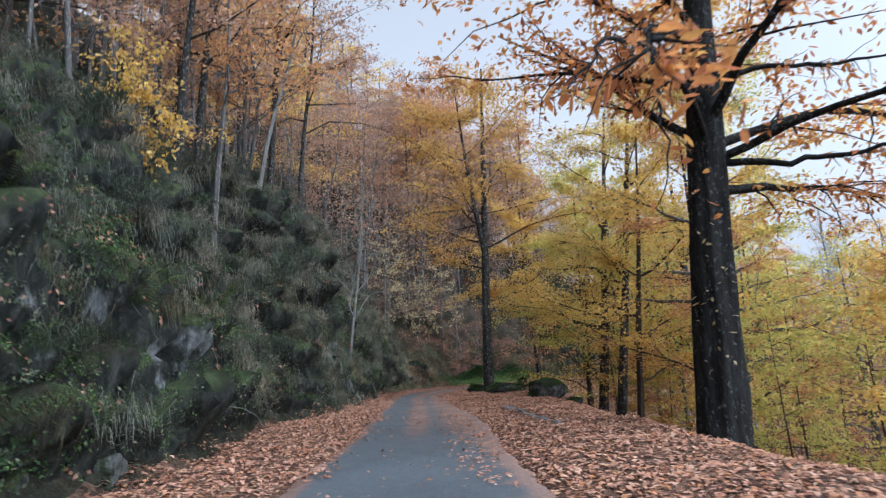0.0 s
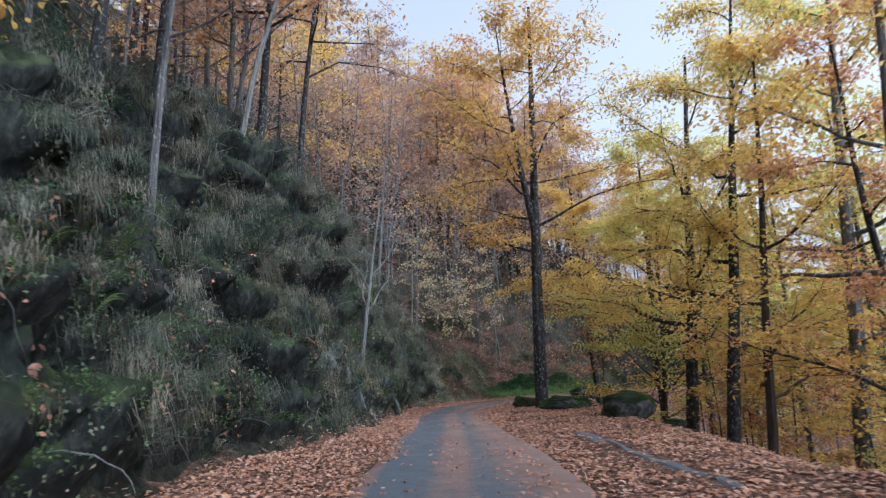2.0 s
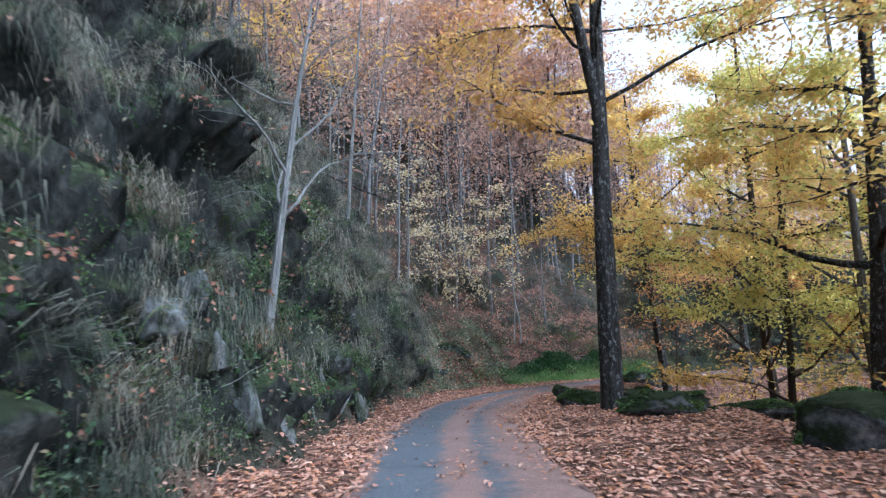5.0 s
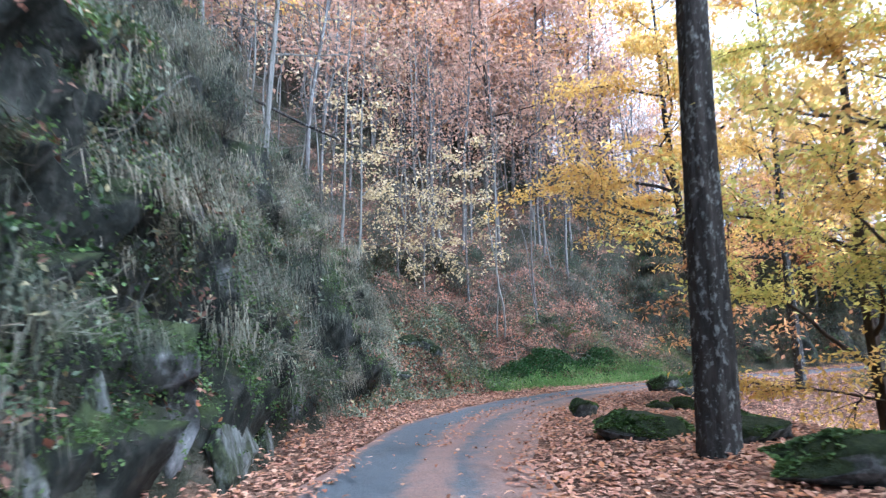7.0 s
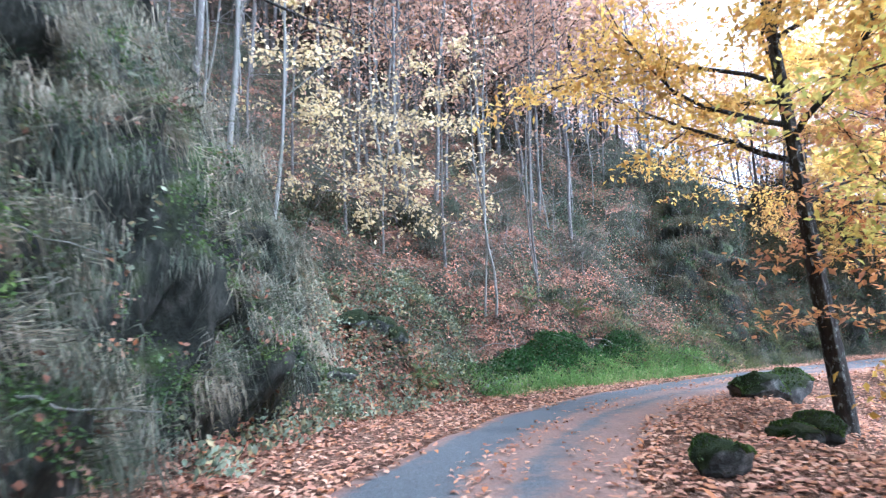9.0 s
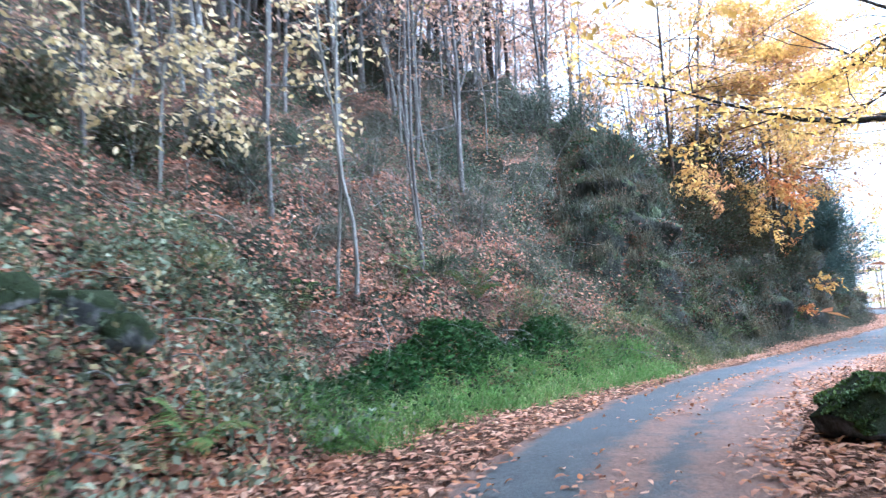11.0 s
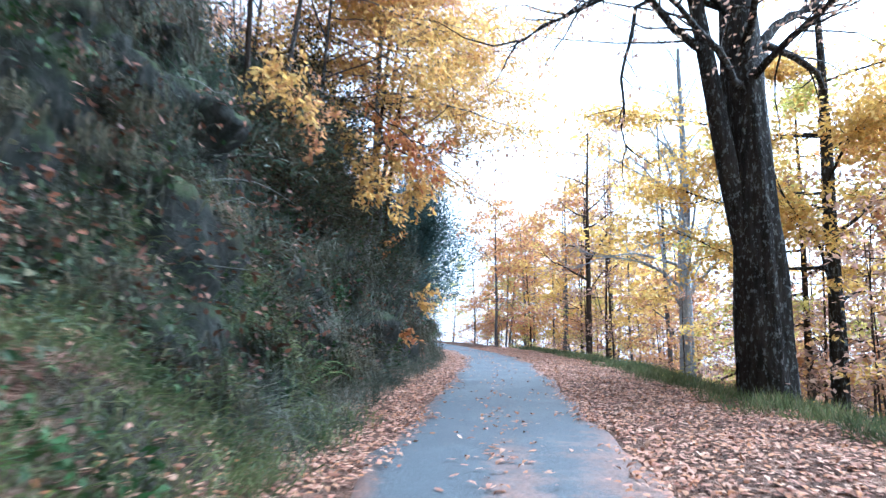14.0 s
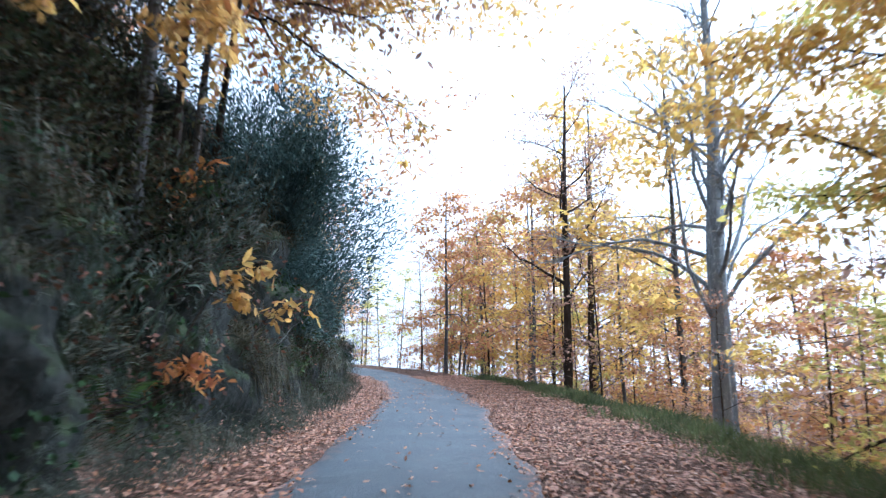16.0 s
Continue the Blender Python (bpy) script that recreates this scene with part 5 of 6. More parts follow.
def tufts(name, mat, label, seed, clumps, per, s_range, u_low, u_high, length, width, power=1.0, spread=0.16, category="grass"):
    g = np.random.default_rng(seed)
    p, nor, s, d = on_land(clumps, g, s_range, lambda s, n: -foot_of(s) - u_low - (u_high - u_low) * g.uniform(0, 1, n) ** power)
    p, nor = np.repeat(p, per, 0), np.repeat(nor, per, 0)
    p = p + g.normal(size=p.shape) * spread * np.array([1, 1, 0.7]) - nor * 0.05
    size = np.repeat(g.uniform(0.5, 1.25, clumps), per)
    co, f = blades(p, nor * 0.8 + np.array([0, 0, 0.35]), length * size, width, g)
    return tagged(mesh_object(name, co, f, mat), label, category, kind="stuff")


def pick(face, g, n, low=0.0, high=9.0, level=-1.0, power=1.0, span=(0, 300)):
    """n places on a rock face, between two offsets from its foot, where it lies flatter than level."""
    p, nor, s, u = face
    odds = ((u > low) & (u < high) & (s > span[0]) & (s < span[1]) & (nor[:, 2] > level)) * (np.clip(nor[:, 2], 0, 1) + 0.12) ** power
    k = g.choice(len(p), n, p=odds / odds.sum())
    return p[k] + g.normal(size=(n, 3)) * 0.03, nor[k]


def tussocks(name, label, seed, clumps, per, face, mat, level=0.0, long=0.5, low=0.0, span=(0, 300), power=1.0, fan=0.2):
    """Tresses of long grass rooted on the ledges, each combed one way, arching out and hanging down."""
    g = np.random.default_rng(seed)
    p, nor = pick(face, g, clumps, low, 9.0, level, power, span)
    size = g.uniform(0.45, 1.3, clumps)
    flow = unit(nor * np.array([1, 1, 0.3]) + g.normal(size=p.shape) * 0.3)
    p, nor, flow, sz = (np.repeat(a, per, 0) for a in (p, nor, flow, size))
    foot = p + g.normal(size=p.shape) * (fan * sz)[:, None] * np.array([1, 1, 0.6]) - nor * 0.04
    ray = unit(flow * 0.85 + np.array([0, 0, 0.25]) + g.normal(size=p.shape) * 0.24)
    ln = (long * sz * g.uniform(0.5, 1.15, len(sz)))[:, None]
    mid = foot + ray * ln * 0.4
    tip = mid + unit(flow * 0.3 + np.array([0, 0, -1.0]) + g.normal(size=p.shape) * 0.14) * ln * 0.7
    side = unit(np.cross(ray, g.normal(size=ray.shape))) * 0.007
    co = np.stack([foot, mid + side, mid - side, tip], 1).reshape(-1, 3)
    i = np.arange(len(foot))[:, None] * 4
    f = np.concatenate([i + np.array([0, 1, 2]), i + np.array([1, 3, 2])])
    return tagged(mesh_object(name, co, f, mat), label, "grass", kind="stuff")


tussocks("bank_grass", "dull grey-green grass hanging from the rock ledges", 201, 740, 165, CUT, GRASS, 0.0, 0.55, span=(75, 300), power=1.3)
tussocks("bank_grass", "grey-green grass high on the rock above bare blocks", 194, 230, 165, CUT, GRASS, 0.1, 0.5, 1.5, (0, 75), power=1.6)
tussocks("bank_grass", "dull grass between the bare blocks of rock", 193, 130, 150, CUT, GRASS, -0.6, 0.45, 0.2, (68, 76.5), power=0.6)
tussocks("bank_grass", "withered straw-coloured grass hanging from the rock ledges", 209, 440, 165, CUT, GRASS_STRAW, 0.1, 0.6, 0.3, (73, 300), 1.5, 0.18)
tussocks("bank_grass", "withered grass hanging over the high ledges", 198, 420, 150, CUT, GRASS_STRAW, -1.0, 0.6, 1.6, (78, 103), power=0.35)
tussocks("bank_grass", "long straw-coloured grass over the low crags near the slope", 197, 400, 150, CUT, GRASS_PALE, -0.6, 0.6, 0.2, (91.5, 104.5), power=0.5)
tussocks("bank_grass", "dull green grass over the low crags near the slope", 196, 300, 150, CUT, GRASS, -0.6, 0.5, 0.2, (91.5, 104.5), power=0.5)
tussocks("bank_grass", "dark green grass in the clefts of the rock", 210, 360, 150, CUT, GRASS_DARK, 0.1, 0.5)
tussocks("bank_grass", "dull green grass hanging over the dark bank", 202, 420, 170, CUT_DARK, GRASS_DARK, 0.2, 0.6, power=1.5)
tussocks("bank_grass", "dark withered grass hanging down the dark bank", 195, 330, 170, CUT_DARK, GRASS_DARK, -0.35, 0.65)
tussocks("bank_grass", "grey-green grass hanging over the dark bank", 199, 150, 170, CUT_DARK, GRASS, 0.3, 0.6, power=2.0)


def face_leaves(name, mat, label, seed, clumps, per, face, level, size, spread, category, low=0.0, high=9.0, lying=False, span=(0, 300)):
    g = np.random.default_rng(seed)
    p, nor = pick(face, g, clumps, low, high, level, span=span)
    p, nor = np.repeat(p, per, 0), np.repeat(nor, per, 0)
    off = g.normal(size=p.shape) * spread
    p = p + off - nor * np.sum(off * nor, axis=1)[:, None] * 0.8 + nor * g.uniform(0.01, 0.06, (len(p), 1))
    if lying:
        co, f = leaf_cloud(p, size[0], size[1], flat=0.55, droop=0.1, gen=g, lie=nor)
    else:
        co, f = leaf_cloud(p, size[0], size[1], out=nor * 0.9, flat=0.1, droop=0.5, gen=g)
    return tagged(mesh_object(name, co, f, mat), label, category, kind="stuff")


face_leaves("bank_ivy", LEAF_GREEN, "dark green ivy and moss over the rock", 211, 330, 50, CUT, -0.2, (0.08, 0.06), 0.2, "ivy")
face_leaves("bank_ivy", LEAF_GREEN, "dark green ivy over the bank", 212, 300, 60, CUT_DARK, -0.2, (0.09, 0.07), 0.25, "ivy")
face_leaves("bank_moss", MOSS, "bright green moss and seedlings at the foot of the rock", 218, 800, 50, CUT, -0.2, (0.05, 0.03), 0.13, "moss", 0.0, 1.3)
face_leaves("leaves_on_bank", LEAF_SHADED, "fallen brown leaves caught on the rock ledges", 214, 300, 20, CUT, 0.45, (0.10, 0.055), 0.13, "fallen leaves", lying=True)
face_leaves("leaves_on_bank", LEAF_SHADED, "fallen russet leaves heaped on the ledges near the slope", 220, 230, 26, CUT, 0.4, (0.10, 0.055), 0.14, "fallen leaves", lying=True, span=(90, 102))
face_leaves("bank_moss", MOSS, "green moss over the low ledges near the slope", 221, 520, 60, CUT, -0.6, (0.05, 0.03), 0.14, "moss", 0.0, 1.6, span=(90, 102))
face_leaves("bank_bramble", LEAF_BRAMBLE, "dull green bramble leaves over the low crags", 223, 200, 40, CUT, -0.2, (0.08, 0.055), 0.22, "bramble", 0.2, 5.0, span=(94, 104.5))
face_leaves("bank_bramble", LEAF_BRAMBLE, "dull green weeds and bramble leaves low on the rock", 225, 480, 40, CUT, -0.6, (0.07, 0.045), 0.2, "bramble", 0.0, 2.4, span=(62, 92))
face_leaves("weeds", LEAF_WEED, "grey-green weeds hanging over the low crags", 232, 420, 40, CUT, -0.7, (0.085, 0.05), 0.2, "weeds", 0.2, 4.5, span=(90.5, 98))
face_leaves("leaves_on_bank", LEAF_LITTER, "russet leaves caught low on the rock", 230, 320, 10, CUT, 0.1, (0.095, 0.055), 0.18, "fallen leaves", 0.0, 2.0, lying=True, span=(60, 100))
face_leaves("leaves_on_bank", LEAF_SHADED, "single fallen leaves caught all over the bank", 222, 900, 7, CUT, 0.0, (0.085, 0.05), 0.2, "fallen leaves", lying=True)
face_leaves("leaves_on_bank", LEAF_SHADED, "fallen brown leaves caught on the dark bank", 215, 700, 16, CUT_DARK, 0.1, (0.10, 0.055), 0.14, "fallen leaves", lying=True)
tufts("slope_grass", GRASS_VERGE, "dull weeds at the foot of the slope", 208, 110, 40, (100.5, 108), -0.2, 3.0, 0.3, 0.008)
tufts("slope_grass", GRASS, "sparse grass on the leafy slope", 203, 380, 26, (103, 121), 0.3, 9.0, 0.35, 0.006)
tufts("verge_grass", GRASS_FRESH, "fresh green grass at the foot of the slope", 204, 660, 60, (107.2, 116.0), -0.8, 0.5, 0.26, 0.008)
tufts("verge_grass", GRASS_VERGE, "dull weeds and grass where the slope meets the dark bank", 207, 300, 50, (113.5, 122), -0.4, 1.5, 0.3, 0.008)
tufts("verge_grass", GRASS, "grass along the foot of the dark bank", 205, 420, 30, (118, 150), -0.35, 0.4, 0.4, 0.006)

gv = np.random.default_rng(206)
pv, nv, sv, dv = on_land(700, gv, (118, 158), lambda s, n: 4.7 + 0.45 * gv.normal(size=n))
pv = np.repeat(pv, 34, 0) + gv.normal(size=(700 * 34, 3)) * np.array([0.16, 0.16, 0.02])
cv, fv = blades(pv, np.tile(np.array([[0, 0, 1.0]]), (len(pv), 1)), np.full(len(pv), 0.32), 0.007, gv, 0.4)
tagged(mesh_object("verge_grass", cv, fv, GRASS_VERGE), "dull green grass along the outer verge", "grass", kind="stuff")


def leaf_cover(name, mat, label, seed, clumps, per, s_range, u_low, u_high, size, spread, lift=0.06, category="ivy", power=1.0, lying=False):
    g = np.random.default_rng(seed)
    p, nor, s, d = on_land(clumps, g, s_range, lambda s, n: -foot_of(s) - u_low - (u_high - u_low) * g.uniform(0, 1, n) ** power)
    p, nor = np.repeat(p, per, 0), np.repeat(nor, per, 0)
    off = g.normal(size=p.shape) * spread
    off -= nor * np.sum(off * nor, axis=1)[:, None] * 0.75
    p = p + off + nor * np.abs(g.normal(size=(len(p), 1))) * lift
    if lying:
        p[:, 2] = land(p[:, 0], p[:, 1])
        p += nor * g.uniform(0.01, 0.05, (len(p), 1))
        co, f = leaf_cloud(p, size[0], size[1], flat=0.55, droop=0.1, gen=g, lie=nor)
    else:
        co, f = leaf_cloud(p, size[0], size[1], out=nor * 0.9, flat=0.1, droop=0.5, gen=g)
    return tagged(mesh_object(name, co, f, mat), label, category, kind="stuff")


leaf_cover("bramble_patch", LEAF_BRAMBLE, "low dull green brambles among the leaves", 213, 680, 40, (100, 122), 0.6, 16.0, (0.09, 0.06), 0.28, 0.15, "bramble")
leaf_cover("bramble_patch", LEAF_BRAMBLE, "dull green brambles where the slope meets the dark bank", 231, 130, 40, (112.5, 121), 0.4, 7.0, (0.085, 0.055), 0.22, 0.25, "bramble")
leaf_cover("bramble_patch", LEAF_BRAMBLE, "grey-green weeds and brambles at the foot of the slope", 219, 170, 45, (100.5, 109), -0.1, 3.0, (0.085, 0.055), 0.2, 0.12, "bramble")
leaf_cover("bramble_patch", LEAF_SHADED, "withered brown bramble leaves hanging over the dark bank", 224, 300, 22, (117.5, 136), 0.5, 4.2, (0.10, 0.055), 0.22, 0.5, "bramble")
leaf_cover("leaves_on_slope", LEAF_SHADED, "fallen russet leaves covering the slope", 216, 1500, 30, (99, 115.6), 0.0, 13.0, (0.10, 0.057), 0.45, 0.04, "fallen leaves", 1.4, lying=True)
leaf_cover("leaves_on_slope", LEAF_LITTER, "drifts of russet leaves on the slope", 229, 520, 34, (103, 120), 1.0, 11.0, (0.11, 0.06), 0.3, 0.04, "fallen leaves", 1.2, lying=True)
leaf_cover("weeds", LEAF_IVY, "broad-leaved weeds among the fresh grass", 226, 120, 16, (107.5, 117), -0.5, 0.6, (0.1, 0.06), 0.12, 0.14, "weeds")
leaf_cover("weeds", LEAF_WEED, "grey-green broad-leaved weeds at the foot of the slope", 227, 270, 30, (99.5, 108.2), -0.6, 2.6, (0.105, 0.065), 0.17, 0.14, "weeds")
leaf_cover("leaves_on_slope", LEAF_LITTER, "fresh russet leaves caught at the foot of the slope", 228, 480, 26, (99.5, 107.2), -0.5, 2.6, (0.11, 0.06), 0.3, 0.04, "fallen leaves", 1.3, lying=True)


def hedge(s0, s1, low, high, tall, n):
    """A rounded bank of bramble leaves along the foot of the slope."""
    g = np.random.default_rng(217)
    s, a = g.uniform(s0, s1, n), g.uniform(-1, 1, n)
    x, y = place(s, -foot_of(s) - (low + high) / 2 - a * (high - low) / 2)
    top = tall * np.sqrt(1 - 0.85 * a * a) * smooth((s - s0) / 1.2) * smooth((s1 - s) / 2.5) * (1 + 0.7 * fbm(x * 1.3, y * 1.3, 99, 3))
    p = np.column_stack([x, y, land(x, y) + top * g.uniform(0, 1, n) ** 0.35])
    over = unit(np.column_stack([*(np.array(place(s, 0.0)) - np.array(place(s, -1.0))), np.full(n, 0.7)]))
    co, f = leaf_cloud(p, 0.11, 0.08, out=over * 0.8, flat=0.2, droop=0.4, gen=g)
    return tagged(mesh_object("bramble_hedge", co, f, LEAF_IVY), "dense dark green bramble hedge at the foot of the slope", "hedge", kind="stuff")


hedge(107.5, 115.0, 0.35, 0.95, 0.2, 9000)


def bush(name, seed, x, y, size, mat, n, label, group, blade=(0.3, 0.016), lift=0.0, up=(0.4, 2.2)):
    """A bush: many stems from one foot with fine leaves out to an uneven outline."""
    g = np.random.default_rng(seed)
    root = new(name)
    root.matrix_world = pose(x, y, settle(x, y) - 0.15 + lift)
    co, fa = [], []
    spots = []
    for k in range(16):
        ang, steep = g.uniform(0, 6.28), g.uniform(*up)
        stem = wander(g, (0, 0, 0), (math.cos(ang), math.sin(ang), steep), size * g.uniform(0.6, 1.15), 6, 0.15, 0.0)
        tube(co, fa, stem, 0.022 * (1 - 0.8 * np.linspace(0, 1, 7)), 4)
        spots.append(stem)
    mesh_object("stem", co, fa, BARK_BROWN, root)
    sp = np.array(spots)
    pick, pos = g.integers(0, 16, n), g.uniform(0.12, 1, n) ** 0.7 * 6
    b = np.minimum(pos.astype(int), 5)
    p = sp[pick, b] + (sp[pick, b + 1] - sp[pick, b]) * (pos - b)[:, None]
    p += np.clip(g.normal(size=p.shape), -1.5, 1.5) * size * (0.2 if size < 3.2 else 0.11)
    turf = land(x + p[:, 0], y + p[:, 1]) - settle(x, y) + 0.2 + g.uniform(0, 0.25, n) * size
    p[:, 2] = np.where(p[:, 2] < turf, np.minimum(turf, p[:, 2] + 1.0), p[:, 2])
    out = unit(p + np.array([0, 0, 0.4]))
    cw, fw = blades(p, out, np.full(n, blade[0]), blade[1], g, 0.5)
    mesh_object("foliage", cw, fw, mat, root)
    return tagged(root, label, "bush", group)


BROOM = [bush("broom_bush", 300 + k, *spot(s, d), sz, LEAF_BROOM, 1200, "dull green broom bush hanging on the bank", "broom bushes")
         for k, (s, d, sz) in enumerate([(121.0, -5.2, 1.8), (123.5, -4.6, 1.6), (126.5, -5.0, 1.7)])]
gb = np.random.default_rng(31)
for k in range(34):
    s = gb.uniform(119.5, 150)
    x, y = spot(s, -float(foot_of(s)) - gb.uniform(0.7, 6.5))
    repeat(BROOM[k % 3], x, y, gb, 0.4, 0.95, 0.1, 14)
for k in range(22):
    q = pick(CUT, gb, 1, 0.8, 9.0, 0.45)[0][0]
    z = gb.uniform(0.3, 0.65)
    copy_thing(BROOM[k % 3], pose(*(q - np.array([0, 0, 0.1])), gb.uniform(-14, 14), gb.uniform(-14, 14), gb.uniform(0, 360)) @ Matrix.Diagonal((z, z, z, 1)))
for k in range(26):
    s = gb.uniform(104, 117)
    x, y = spot(s, -float(foot_of(s)) - gb.uniform(1.5, 13))
    repeat(BROOM[k % 3], x, y, gb, 0.3, 0.7, 0.1, 10)
for k, (x, y, sz) in enumerate([(17.4, 63.6, 2.3), (15.2, 62.6, 2.3), (20.4, 65.0, 1.8), (13.2, 61.6, 2.2), (18.9, 64.6, 2.6), (16.4, 63.2, 2.4), (19.4, 66.2, 3.6), (17.4, 65.4, 3.4), (21.3, 67.6, 3.6)]):
    bush("crest_bush", 330 + k, x, y, sz, LEAF_CREST, 7000, "dark evergreen bush on the crest of the bank", "bushes on the crest", (0.14, 0.024), up=(0.4, 2.2) if sz < 3 else (0.9, 3.2))
for k, (x, y, sz) in enumerate([(-2.8, 53.0, 1.1), (-1.2, 53.8, 0.9), (-3.9, 51.4, 1.0), (-4.3, 49.6, 0.9)]):
    bush("slope_shrub", 340 + k, x, y, sz, LEAF_CREST, 2200, "low dark green shrub among the leaves on the slope", "shrubs on the slope", (0.12, 0.03))
bush("juniper_bush", 320, 27.0, 68.9, 4.2, LEAF_BLUE, 42000, "large dark blue-green bush leaning over the bend", "", (0.17, 0.016), up=(0.9, 3.2))
bush("juniper_bush", 321, 24.9, 67.4, 3.9, LEAF_BLUE, 40000, "large dark green bush at the top of the bank", "", (0.17, 0.016), up=(0.9, 3.2))


def sprout(x, y, z, seed, leaves, turn):
    """A chestnut shoot arching out of the bank with a spray of large leaves."""
    g = np.random.default_rng(seed)
    root = new("chestnut_sprout")
    ang = radians(turn)
    ox, oy = x - 0.9 * math.cos(ang), y - 0.9 * math.sin(ang)
    root.matrix_world = pose(ox, oy, max(settle(ox, oy) - 0.1, z - 1.2))
    tip = np.array([x, y, z]) - np.array(root.matrix_world.translation)
    co, fa, ends = [], [], []
    t = np.linspace(0, 1, 9)[:, None]
    line = tip * t + np.array([0, 0, 0.5]) * (t * (1 - t)) * 2
    tube(co, fa, line, 0.014 * (1 - 0.6 * t[:, 0]), 5)
    for k in range(7):
        twig = wander(g, line[4 + k % 5], (math.cos(ang), math.sin(ang), 0.1) + g.normal(size=3) * 0.8, g.uniform(0.25, 0.55), 4, 0.2, -0.08)
        tube(co, fa, twig, 0.006 * (1 - 0.7 * np.linspace(0, 1, 5)), 4)
        ends.append(twig)
    mesh_object("stem", co, fa, BARK_BROWN, root)
    e = np.array(ends)
    k, h = g.integers(0, 7, leaves), g.integers(1, 5, leaves)
    leafy = mesh_object("foliage", *leaf_cloud(e[k, h] + g.normal(size=(leaves, 3)) * 0.04, 0.2, 0.075, flat=0.4, droop=0.6, fancy=True, gen=g), LEAF_OCHRE if seed % 2 else LEAF_RUST, root)
    tagged(leafy, kind="stuff")
    return tagged(root, "young chestnut shoot with large golden leaves on the dark bank", "sapling", "chestnut shoots")


for k, (x, y, z, n) in enumerate([(20.4, 62.7, 1.25, 90), (20.8, 62.4, 2.6, 90), (21.0, 64.2, 4.2, 60), (22.6, 63.6, 2.2, 50)]):
    sprout(x, y, z, 350 + k, n, -58)



# ---- ferns, bare twigs and a bent branch ----
def frond_mesh(seed):
    g = np.random.default_rng(seed)
    k = 22
    a = np.linspace(0, 1, k)
    rib = np.column_stack([a * 0.6, np.zeros(k), 0.34 * np.sin(a * 2.2)])
    pts = np.repeat(rib[2:], 2, 0)
    sgn = np.tile([1.0, -1.0], k - 2)
    ln = np.repeat(0.17 * (1 - a[2:]) ** 0.7 + 0.015, 2)
    direc = unit(np.column_stack([np.full(len(pts), 0.45), sgn, np.full(len(pts), -0.25)]))
    tip = pts + direc * ln[:, None]
    mid = pts + direc * ln[:, None] * 0.45
    wid = np.column_stack([np.full(len(pts), 0.013), np.zeros(len(pts)), np.zeros(len(pts))])
    co = np.stack([pts, mid + wid, tip, mid - wid], 1).reshape(-1, 3)
    i = np.arange(len(pts))[:, None] * 4
    return co, np.concatenate([i + np.array([0, 1, 2]), i + np.array([0, 2, 3])])


def fern(x, y, turn, size):
    root = new("fern")
    root.matrix_world = pose(x, y, settle(x, y) - 0.03, 0, 0, turn) @ Matrix.Diagonal((size, size, size, 1))
    first = None
    for k in range(8):
        if first is None:
            first = mesh_object("frond", *frond_mesh(5), FERN, root)
            ob = first
        else:
            ob = new("frond", first.data)
            ob.parent = root
        ob.matrix_basis = pose(0, 0, 0, 0, -12 + 9 * (k % 3), k * 45 + 7 * (k % 4))
    return tagged(root, "green fern growing out of the bank", "fern", "ferns on the bank")


gf = np.random.default_rng(55)
FERN_ONE = fern(*spot(83.0, -float(foot_of(83.0)) - 0.3), 0, 1.0)
for k in range(64):
    s = gf.uniform(64, 104) if k < 34 else (gf.uniform(104, 118) if k < 44 else gf.uniform(118, 148))
    x, y = spot(s, -float(foot_of(s)) - gf.uniform(-0.1, 2.6))
    q = np.array([x, y, settle(x, y)])
    if k < 34 or k >= 44:
        q = pick(CUT if k < 34 else CUT_DARK, gf, 1, 0.0, 2.6, 0.3)[0][0]
    z = gf.uniform(0.6, 1.3)
    copy_thing(FERN_ONE, pose(q[0], q[1], q[2] - 0.03, gf.uniform(-20, 20), gf.uniform(-20, 20), gf.uniform(0, 360)) @ Matrix.Diagonal((z, z, z, 1)))

gt = np.random.default_rng(66)
tc, tf = [], []
for k in range(430):
    s = gt.uniform(62, 104) if k < 150 else gt.uniform(97, 117) if k > 260 else (gt.uniform(100, 122) if k < 190 else gt.uniform(119, 150))
    x, y = spot(s, -float(foot_of(s)) - gt.uniform(0.1, 6))
    ang = gt.uniform(0, 6.28)
    root = (x, y, settle(x, y) + 0.02)
    if k < 150 or 190 <= k <= 260:
        root = tuple(pick(CUT if k < 150 else CUT_DARK, gt, 1, 0.1, 6.0)[0][0])
    tw = wander(gt, root, (math.cos(ang) + 0.5, math.sin(ang), gt.uniform(-0.1, 0.9)), gt.uniform(0.5, 1.7), 7, 0.3, -0.12)
    tube(tc, tf, tw, gt.uniform(0.006, 0.014) * (1 - 0.7 * np.linspace(0, 1, 8)), 4)
tagged(mesh_object("bare_twigs", tc, tf, BARK_PALE), "bare pale twigs and roots sticking out of the bank", "twigs", kind="stuff")

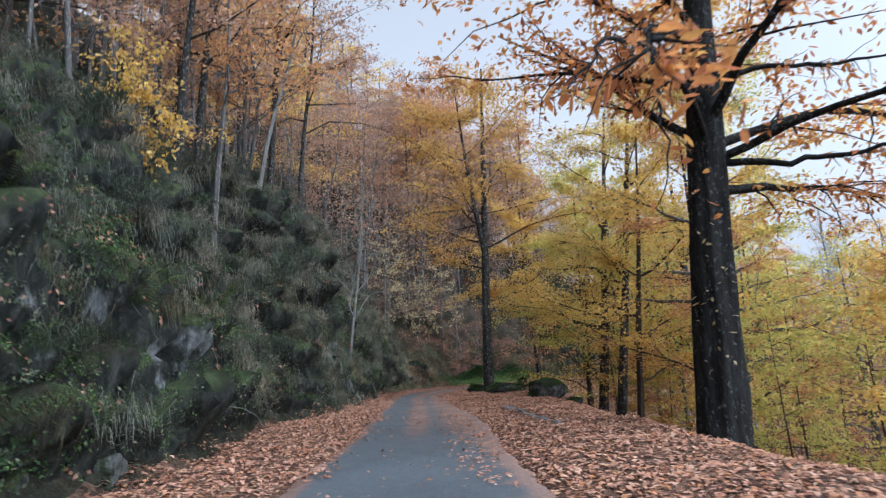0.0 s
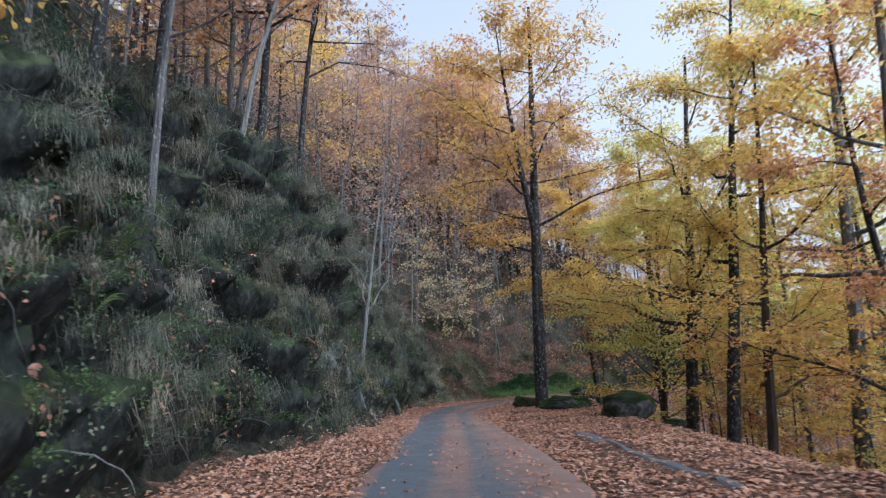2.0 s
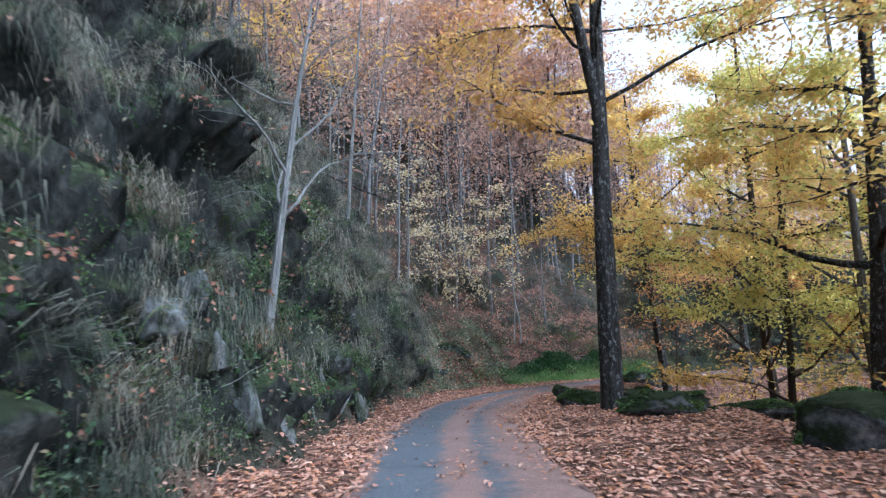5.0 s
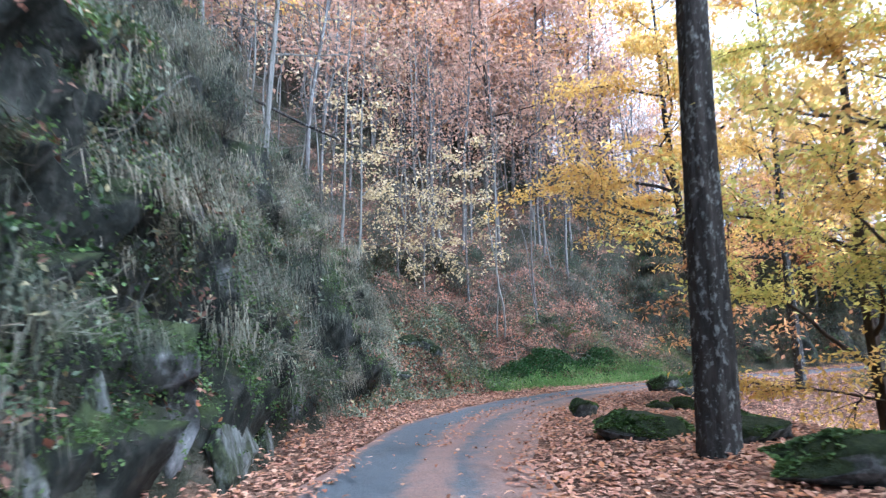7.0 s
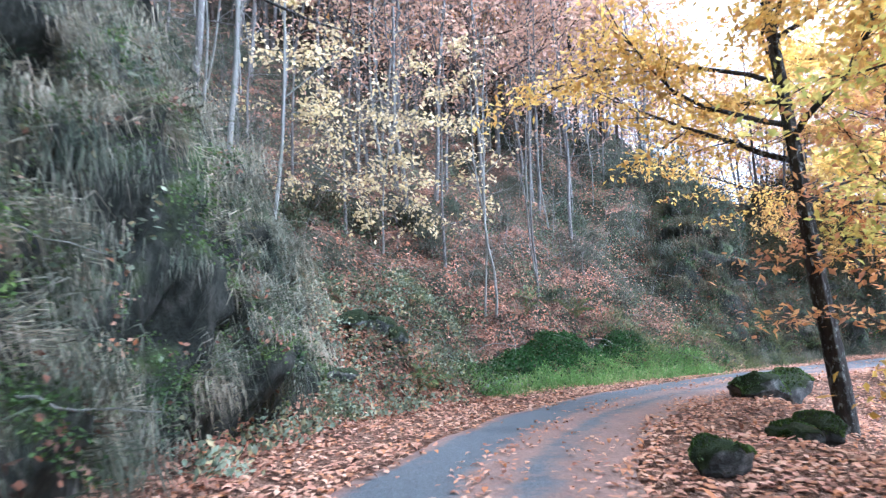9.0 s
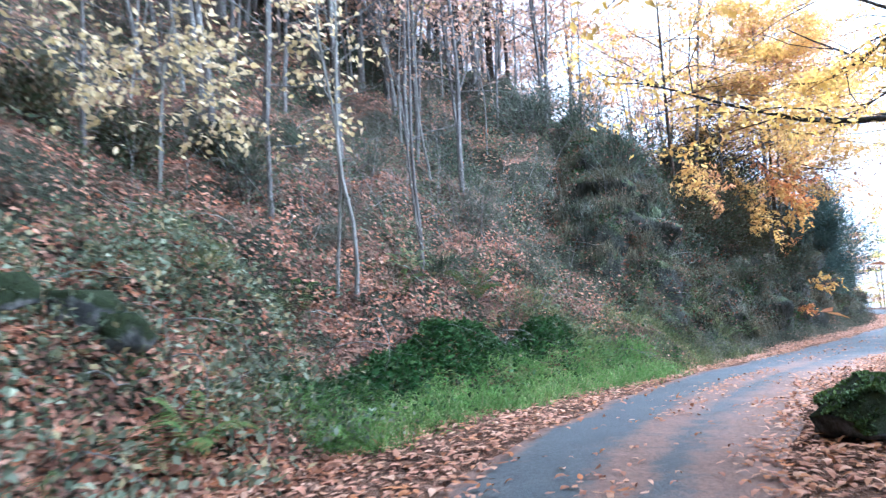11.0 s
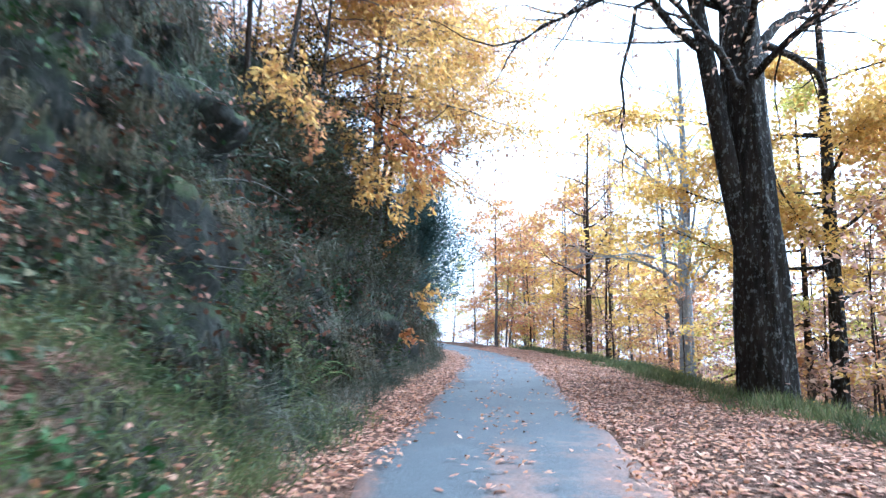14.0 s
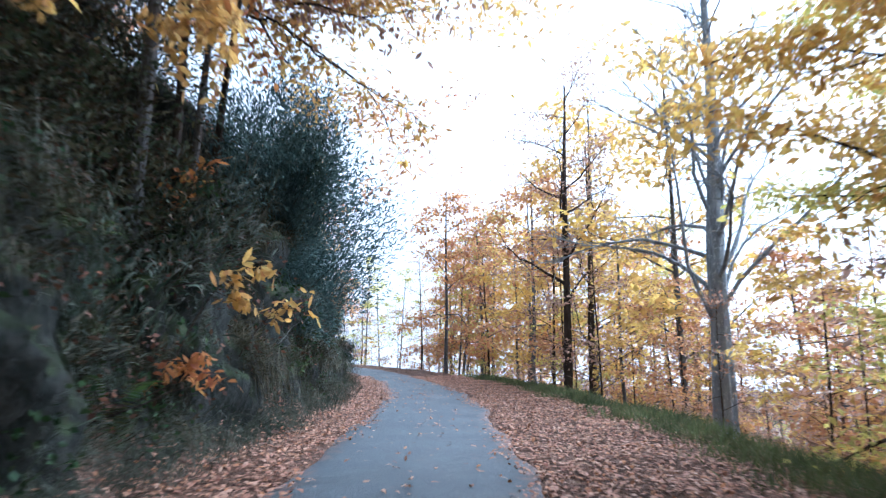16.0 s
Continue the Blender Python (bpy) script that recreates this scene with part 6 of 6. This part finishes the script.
gw = np.random.default_rng(67)
wc, wf = [], []
for k in range(620):
    s = gw.uniform(100, 121.5) if k < 430 else gw.uniform(121, 140)
    x, y = spot(s, -float(foot_of(s)) - gw.uniform(2.5, 15))
    stem = wander(gw, (x, y, settle(x, y) - 0.05), (gw.normal() * 0.3, gw.normal() * 0.3 - 0.1, 1), gw.uniform(1.0, 3.2), 5, 0.12)
    r = gw.uniform(0.006, 0.014)
    tube(wc, wf, stem, r * (1 - 0.7 * np.linspace(0, 1, 6)), 3)
    for j in range(5):
        a = 1 + j % 4
        tube(wc, wf, wander(gw, stem[a], (gw.normal() * 0.8, gw.normal() * 0.8, 0.8), gw.uniform(0.4, 1.1), 3, 0.18), r * 0.5 * (1 - 0.7 * np.linspace(0, 1, 4)), 3)
tagged(mesh_object("brushwood", wc, wf, BARK_GREY), "thin grey leafless brushwood on the slope", "brushwood", kind="stuff")

bc, bf = [], []
line = np.array([(-8.6, 41.2, settle(-8.6, 41.2) - 0.2), (-7.8, 41.8, 9.0), (-6.6, 42.9, 8.6), (-5.4, 44.0, 8.2), (-4.2, 45.1, 7.9), (-3.2, 45.9, 7.75), (-2.2, 46.6, 7.75)])
tube(bc, bf, line, 0.07 * (1 - 0.8 * np.linspace(0, 1, 7)), 6)
for k in range(9):
    a = line[2 + k % 4] + (line[3 + k % 4] - line[2 + k % 4]) * gt.uniform(0, 1)
    tube(bc, bf, wander(gt, a, gt.normal(size=3) + np.array([1.2, 0.8, 0.3]), gt.uniform(0.6, 1.6), 5, 0.2), 0.014 * (1 - 0.8 * np.linspace(0, 1, 6)), 4)
tagged(mesh_object("bent_branch", bc, bf, BARK_DARK), "dark bent branch reaching out from the crag", "branch")

# ---- fallen leaves on the road and verges ----
gl = np.random.default_rng(91)


def fallen(name, label, n, s_range, d_low, d_high, keep, size=(0.118, 0.063)):
    s, d = gl.uniform(*s_range, n), gl.uniform(d_low, d_high, n)
    x, y = place(s, d)
    ok = keep(s, d, x, y)
    x, y, d, s = x[ok], y[ok], d[ok], s[ok]
    z = land(x, y)
    base = grade(s)
    z = np.where(np.abs(d) < 1.6, np.maximum(z, base + 0.012), z) + gl.uniform(0.005, 0.035, len(x))
    co, f = leaf_cloud(np.column_stack([x, y, z]), size[0], size[1], flat=0.9, droop=0.0, curl=0.4, fancy=True, gen=gl)
    ob = mesh_object(name, co, f, LEAF_FALLEN)
    return tagged(ob, label, "fallen leaves", kind="stuff")


def verge_keep(s, d, x, y):
    edge = 1.35 + 0.5 * fbm(x * 0.5, y * 0.5, 71, 3) + shoulder(s) * (d > 0)
    strip = (np.abs(x - np.interp(y, [15, 17, 19, 23], [2.5, 2.3, 2.1, 1.85])) < 0.34 + 0.3 * fbm(x * 1.3, y * 1.3, 77, 3)) & (y > 15) & (y < 23.2) & (gl.uniform(0, 1, len(d)) < 0.8)
    return (np.abs(d) > edge - gl.uniform(0, 0.5, len(d)) ** 1.5) & ~strip & (d > -foot_of(s) - 0.15)


def road_keep(s, d, x, y):
    patch = fbm(x * 0.55, y * 0.55, 73, 4)
    middle = np.exp(-((d + 0.05) / 0.28) ** 2) * smooth((s - 76) / 8) * (1 - 0.8 * smooth((s - 116) / 10))
    right = smooth((d - 0.55) / 0.6) * (1 - 0.75 * smooth((s - 120) / 15))
    chance = 0.035 + 0.75 * middle * smooth((patch + 0.25) / 0.3) + 0.55 * right * smooth((patch + 0.2) / 0.35)
    return gl.uniform(0, 1, len(d)) < chance


fallen("fallen_leaves", "thick carpet of russet fallen leaves on the verges", 80000, (58, 118), -4.4, 6.2, verge_keep)
fallen("fallen_leaves", "thick carpet of russet fallen leaves beside the road", 54000, (118, 160), -3.0, 5.2, verge_keep, (0.095, 0.052))
fallen("leaves_on_road", "scattered russet leaves lying on the asphalt", 26000, (58, 160), -1.5, 1.5, road_keep, (0.1, 0.055))
